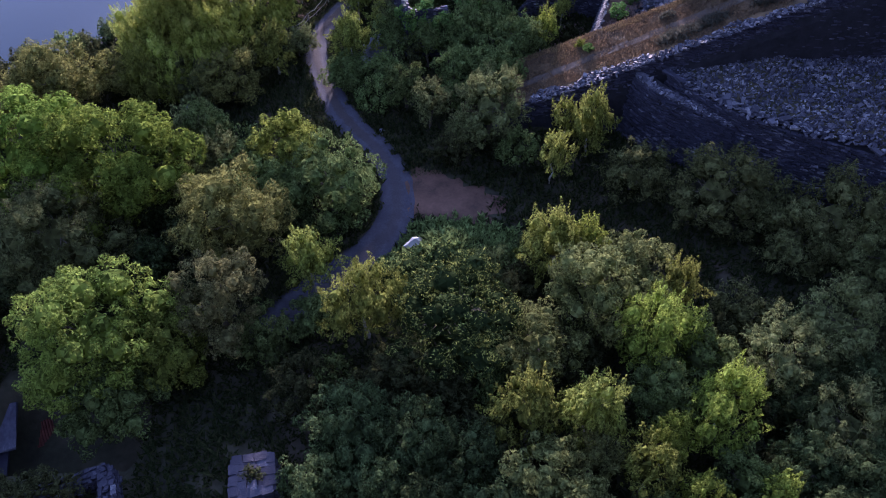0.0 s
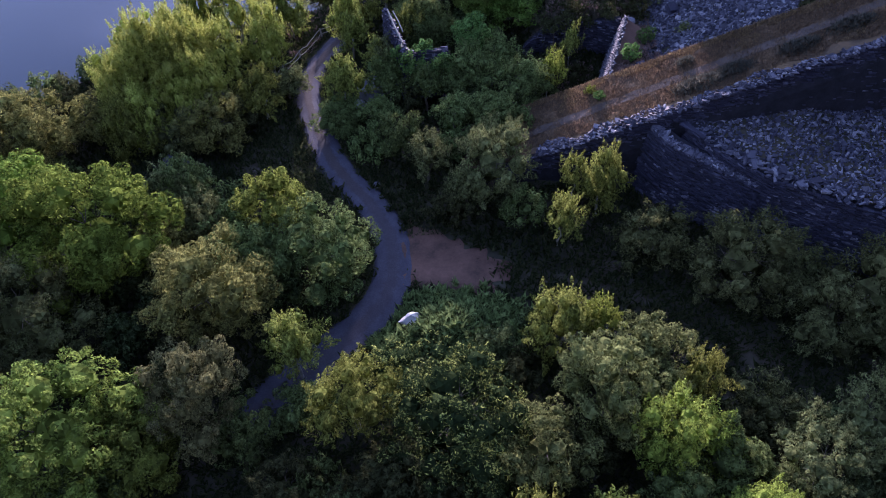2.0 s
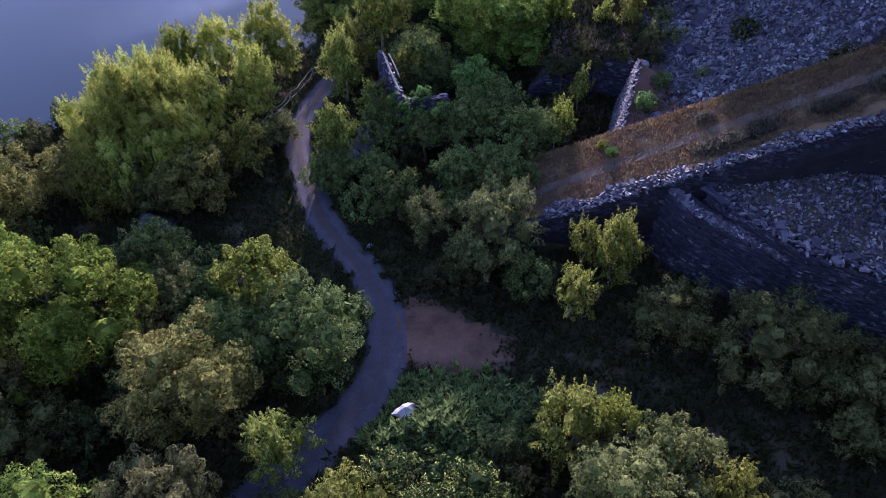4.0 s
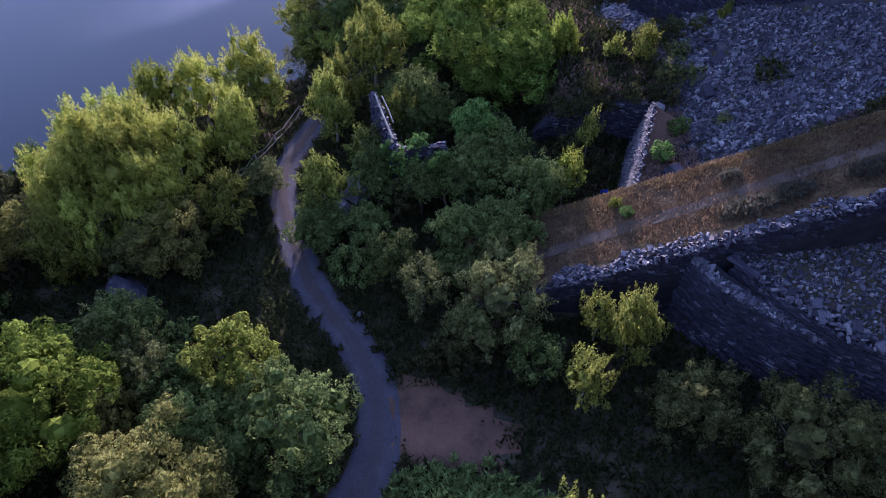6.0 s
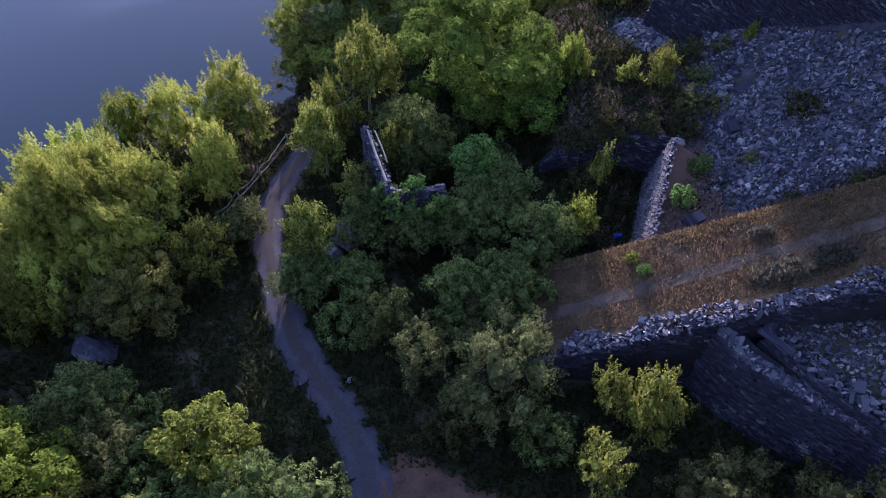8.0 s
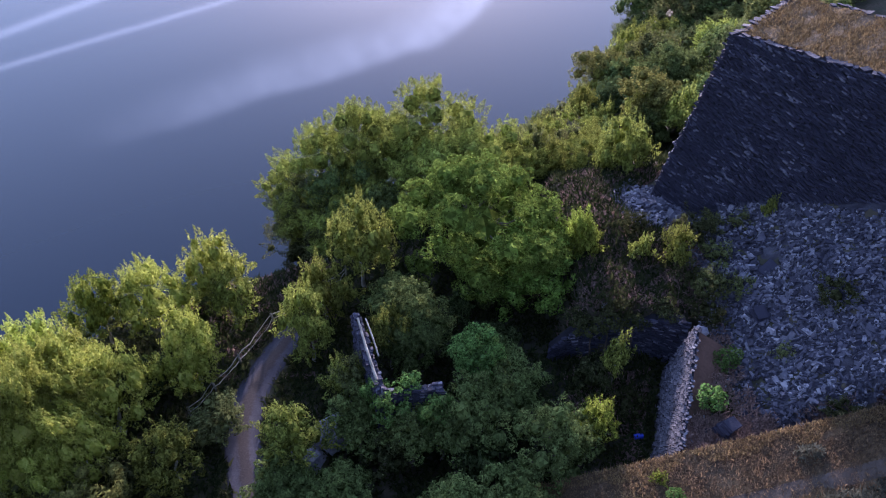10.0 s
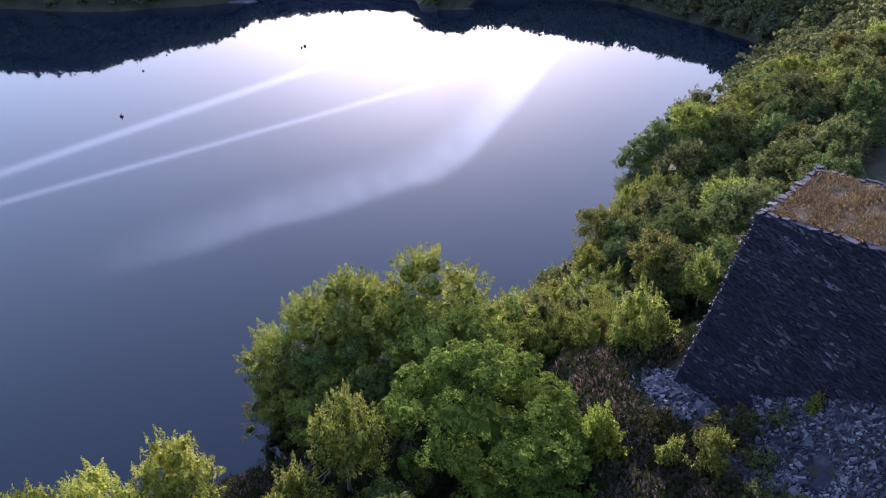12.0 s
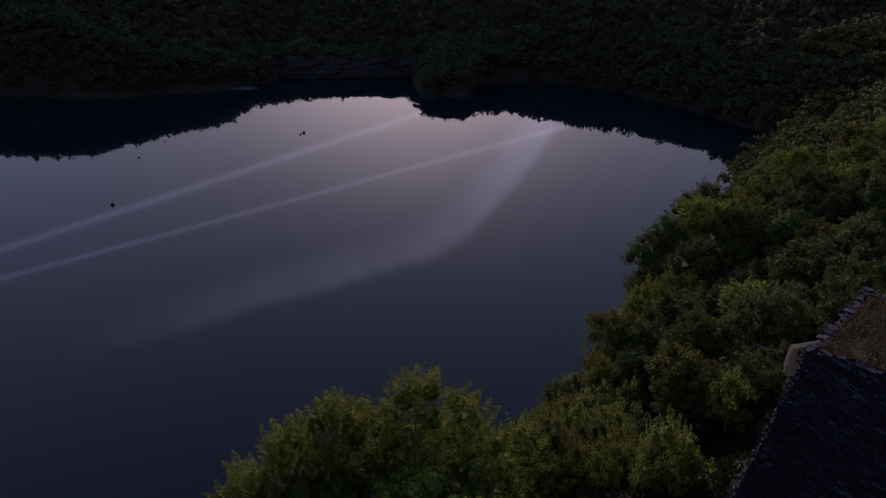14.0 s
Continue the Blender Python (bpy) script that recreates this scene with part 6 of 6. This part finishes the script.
lay_slabs("paving_slab", pillar, place(euler_mats(rng.normal(size=k) * 0.03, rng.normal(size=k) * 0.03, turn + rng.normal(size=k) * 0.05), np.stack([np.full(k, 0.33), np.full(k, 0.33), np.full(k, 0.05)], 1), cs), np.ones(k, bool), WALL_SLATE, WALL_PIECE, rng)
tree("shrub", PX, PY, PT + 0.1, 0.5).name = "pillar_plant"

# rusty sheet and slate slabs in the sunk yard
bm = bmesh.new()
bmesh.ops.create_grid(bm, x_segments=24, y_segments=4, size=1)
for v in bm.verts:
    v.co = Vector((v.co.x * 0.75, v.co.y * 1.1, 0.05 * math.sin(v.co.x * 26) + 0.12 * v.co.y))
ex = bmesh.ops.extrude_face_region(bm, geom=bm.faces[:])
for v in ex["geom"]:
    if isinstance(v, bmesh.types.BMVert):
        v.co.z -= 0.02
me = bpy.data.meshes.new("rusty_sheet")
bm.to_mesh(me)
bm.free()
me.materials.append(RUST)
sheet = tagged(new("rusty_sheet", me), "bent rusty red corrugated sheet lying in the yard", "metal sheet")
sheet.location, sheet.rotation_euler = (-28.1, 23.4, float(ground(-28.1, 23.4)) + 0.3), (0.15, 0.1, 0.5)
rng = np.random.RandomState(681)
for x, y, w2, l2 in ((-29.3, 22.3, 0.9, 1.9), (-29.0, 19.6, 0.8, 1.6), (-30.6, 20.6, 0.7, 2.0)):
    ob = new("slate_slab", slab_shapes("slate_slab", WALL_PIECE, 1, rng, 0.12)[0])
    ob.location, ob.rotation_euler, ob.scale = (x, y, float(ground(x, y)) + 0.12), (0.05, 0.04, 0.25 + rng.normal() * 0.1), (w2, l2, 0.1)
    tagged(ob, "broad smooth slate slab lying in the yard", "slab", "yard slabs")

# the blue drum in the pit
bz = float(ground(13.8, 63.7))
bm = bmesh.new()
bmesh.ops.create_cone(bm, cap_ends=True, segments=20, radius1=0.2, radius2=0.2, depth=0.6)
bmesh.ops.bevel(bm, geom=[e for e in bm.edges if len(e.link_faces) == 2 and e.calc_face_angle(0) > 1], offset=0.04, segments=2)
me = bpy.data.meshes.new("plastic_drum")
bm.to_mesh(me)
bm.free()
me.materials.append(BLUE_PLASTIC)
drum = tagged(new("plastic_drum", me), "blue plastic drum lying in the dark pit", "drum")
drum.location, drum.rotation_euler = (13.8, 63.7, bz + 0.22), (0, 1.5, 0.1)

path = new("footpath", turf_sheet("footpath", [(18.9, 95.0), (20.1, 94.4), (24.9, 102.6), (23.9, 103.2)], lambda x, y: ground(x, y) + 0.07, GRIT, 685, 0.4, 0.02))
tagged(path, "grey footpath past the foot of the pier", "path", kind="structure")

# the old fence above the water
fence = tagged(new("fence"), "sagging fence of bleached posts and crooked rails above the lake", "fence")
POSTS = [(-17.0, 65.8), (-15.7, 68.0), (-14.5, 70.5), (-12.7, 74.7), (-9.2, 78.3), (-7.6, 80.0)]
tops = []
rng = np.random.RandomState(691)
for x, y in POSTS:
    z = float(ground(x, y))
    lean = rng.normal(size=2) * 0.12
    top = np.array((x + lean[0], y + lean[1], max(z + 1.25, -4.9)))
    part("post", rod([(x, y, z - 0.3), (x + lean[0] * 0.5, y + lean[1] * 0.5, (z + top[2]) / 2), tuple(top)], [0.1, 0.09, 0.08], 8, OLD_WOOD, "post"), fence)
    tops.append(top)
for a, b in zip(tops, tops[1:]):
    for drop in (0.12, 0.65):
        s = np.linspace(0, 1, 7)
        q = a[None] * (1 - s)[:, None] + b[None] * s[:, None]
        q[:, 2] -= drop + 0.25 * np.sin(s * math.pi)
        q[1:-1] += rng.normal(size=(5, 3)) * 0.05
        part("rail", rod(q, 0.035, 6, OLD_WOOD, "rail"), fence)


# ---- the lake ----
def buoy(x, y, size, mat, label):
    ob = tagged(new("buoy"), label, "buoy", "mooring buoys")
    ob.location = (x, y, WATER_Z)
    bm = bmesh.new()
    bmesh.ops.create_uvsphere(bm, u_segments=16, v_segments=10, radius=size)
    for v in bm.verts:
        v.co.z = v.co.z * 0.75 + size * 0.25
    me = bpy.data.meshes.new("float")
    bm.to_mesh(me)
    bm.free()
    me.materials.append(mat)
    part("float", me, ob)
    part("stem", rod([(0, 0, size * 0.8), (0.02, 0, size * 1.5), (0.02, 0.03, size * 2.0)], [0.14 * size, 0.12 * size, 0.1 * size], 8, BUOY_DARK, "stem"), ob, "dark stem")


buoy(-75.0, 202.1, 0.45, BUOY_RED, "dull red mooring buoy on still water")
buoy(-42.8, 264.2, 0.45, BUOY_DARK, "dark mooring buoy on still water")
buoy(-43.5, 262.5, 0.32, BUOY_DARK, "small dark mooring buoy on still water")
buoy(-83.4, 238.7, 0.3, BUOY_DARK, "small dark mooring buoy on still water")
buoy(-82.4, 254.9, 0.25, BUOY_DARK, "tiny dark mooring buoy on still water")


def spit(name, label, cx, cy, lx, ly, h, seed, mat):
    """A low stone shelf at the water's edge."""
    rng = np.random.RandomState(seed)
    k = 14
    a = np.arange(k) * 6.283 / k
    rr = 1 + rng.normal(size=k) * 0.15
    top = [(cx + math.cos(t) * lx * q * 0.85, cy + math.sin(t) * ly * q * 0.85, WATER_Z + h + rng.normal() * 0.1) for t, q in zip(a, rr)]
    base = [(cx + math.cos(t) * lx * q, cy + math.sin(t) * ly * q, WATER_Z - 1) for t, q in zip(a, rr)]
    tagged(new(name, prism(name, top, base, mat)), label, "rock shelf", kind="structure")


spit("slipway", "grey slate slipway at the far shore", -80.0, 331.0, 8.0, 3.0, 0.4, 701, SLATE)
spit("rock_shelf", "rock at the tip of the far headland", -5.5, 313.5, 3.6, 2.6, 1.6, 702, CLIFF)
spit("rock_shelf", "low dark rock at the far headland", 7.0, 315.5, 4.5, 1.6, 0.4, 703, CLIFF)


def cliff(name, label, pts, top, seed):
    """A ragged rock face that follows pts, leaning back as it rises."""
    rng = np.random.RandomState(seed)
    c = spline(pts, 1.6)
    rows = 12
    v = []
    for k in range(rows):
        f = k / (rows - 1)
        j = np.convolve(rng.normal(size=len(c) + 2), np.ones(3) / 3, "valid") * 0.9 + wave(c[:, 0], c[:, 1] + f * 9, 9, seed) * 0.8
        v.append(np.stack([c[:, 0], c[:, 1] + f * 3.0 + j, np.full(len(c), WATER_Z - 1) + f * (top + rng.normal(size=len(c)) * 0.4 - WATER_Z + 1)], 1))
    back = v[-1] + np.array((0, 7.0, -1.5))
    v.append(back)
    v = np.stack(v)
    n, m = v.shape[:2]
    i = (np.arange(n - 1)[:, None] * m + np.arange(m - 1)[None]).ravel()
    tagged(new(name, mesh_of(name, v.reshape(-1, 3), np.stack([i, i + 1, i + m + 1, i + m], 1), CLIFF)), label, "cliff", kind="structure")


cliff("cliff", "bare streaked quarry cliff above the far water", [(-74, 340), (-68, 351), (-45, 351.5), (-28, 352), (-12, 350), (-10, 342)], -13.5, 711)


# ---- low plants round the ruins ----
for k, x, y, z, r in (("ivy", 19.4, 66.6, -1.1, 0.75), ("ivy", 17.4, 62.9, -0.5, 0.85), ("shrub", 26.6, 69.2, 1.3, 1.2), ("ivy", 13.5, 56.4, -0.4, 0.45), ("birchy", 12.9, 57.6, -0.8, 0.4),
                      ("birch", 18.7, 76.7, -0.2, 1.3), ("willow", 23.9, 79.5, 0.2, 0.8), ("birch", 25.9, 79.3, 0.9, 0.7), ("willow", 20.3, 73.3, -0.8, 1.3), ("willow", 22.1, 72.8, -0.6, 0.8), ("willow", 21.9, 80.1, -0.4, 0.9),
                      ("shrub", 27.8, 61.0, 2.2, 1.1), ("willow", 21.4, 76.5, -0.5, 1.0), ("shrub", 19.2, 71.0, -1.0, 1.2), ("shrub", 16.2, 80.4, -1.2, 1.1), ("birch", 16.0, 77.4, -0.8, 0.9),
                      ("shrub", 31.5, 61.2, 4.0, 1.3), ("shrub", 24.2, 61.0, 0.6, 0.9), ("shrub", 12.6, 70.8, -1.9, 0.8), ("shrub", 11.2, 68.0, -4.8, 1.4), ("shrub", 13.4, 66.0, -5.0, 1.2), ("shrub", 11.0, 64.0, -5.2, 1.3),
                      ("alder", -1.4, 62.0, -2.8, 1.8), ("ivy", -2.7, 63.2, -1.6, 1.2), ("ivy", 0.3, 63.3, -1.8, 1.1), ("willow", -5.4, 66.6, -2.2, 1.3), ("alder", -5.0, 64.6, -3.2, 1.3), ("shrub", -3.0, 61.6, -4.4, 1.4), ("alder", 0.6, 62.4, -3.0, 1.5), ("ivy", -1.6, 64.2, -0.6, 0.8), ("ivy", -3.6, 64.5, -1.4, 0.8), ("shrub", -22.5, 16.6, -3.6, 1.1), ("shrub", -24.5, 15.6, -3.6, 1.0), ("willow", 22.9, 66.4, -0.4, 0.6), ("shrub", 19.0, 74.6, -0.9, 1.0)):
    tree(k, x, y, z, r)


def brown_cover():
    r = np.random.RandomState(731)
    n = 40000
    x, y = np.concatenate([r.uniform(9.5, 21.5, n), r.uniform(16, 48, n), r.uniform(-20, -8, n // 3)]), np.concatenate([r.uniform(60, 92, n), r.uniform(58.8, 62.2, n), r.uniform(69, 82, n // 3)])
    keep = (wave(x, y, 3.0, 61) > -0.5) & ~((y > 69.5) & (y < 71.0) & (x < 18.5)) & ~((x > 17.4 + (y - 60) * 0.12) & (y > 62.6) & (y < 76) & (x > 20.4)) & ~(np.hypot((x - HEAP[0]) / 2.5, (y - HEAP[1]) / 3.9) < 1)
    keep &= (x > 5) | (seg_dist(x, y, ROAD, False) > 1.6) & on_land(x, y, 0.6)
    keep &= off_pier_or_front(x, y) & ((y < 62.3) | (x < 21.5)) & ~((x > 13) & (x < 18.6) & (y > 59.5) & (y < 69.5) & (np.abs(x - 13.8 - (y - 60) * 0.34) < 1.0))
    x, y = x[keep], y[keep]
    ob = new("bracken", blades_mesh("bracken", x, y, np.where((x > 14.7 + (y - 60) * 0.34) & (y < 69), np.maximum(ground(x, y), -1.6), ground(x, y)) + r.uniform(0, 0.12, len(x)), 0.22, BRACKEN, r, 1.2, 0.5))
    tagged(ob, "brown dead bracken and heather over rubble", "bracken", kind="stuff")


brown_cover()


def heather_patch(x, y, rx, ry, count, seed):
    """A low dome of heather on the ramp."""
    r = np.random.RandomState(seed)
    a, f = r.uniform(0, 6.283, count), np.sqrt(r.random(count)) * (1 + 0.15 * r.normal(size=count))
    px, py = x + rx * f * np.cos(a), y + ry * f * np.sin(a)
    ob = new("heather_bush", blades_mesh("heather_bush", px, py, incline_z(px) + 0.45 * np.clip(1 - f * f, 0, 1) * (0.7 + 0.3 * wave(px, py, 0.7, seed)) + 0.05, 0.2, HEATHER, r, 0.9, 0.4))
    tagged(ob, "low grey-brown heather bush on the ramp", "heather", "heather on the ramp")


for x, y, rx, ry in ((20.6, 54.0, 1.9, 0.9), (23.0, 54.3, 1.4, 0.8), (27.5, 54.4, 1.4, 0.8), (31.0, 54.9, 1.6, 0.8), (20.2, 57.2, 0.7, 0.5), (35.0, 57.6, 1.5, 0.6)):
    heather_patch(x, y, rx, ry, int(rx * ry * 900), int(x * 10))
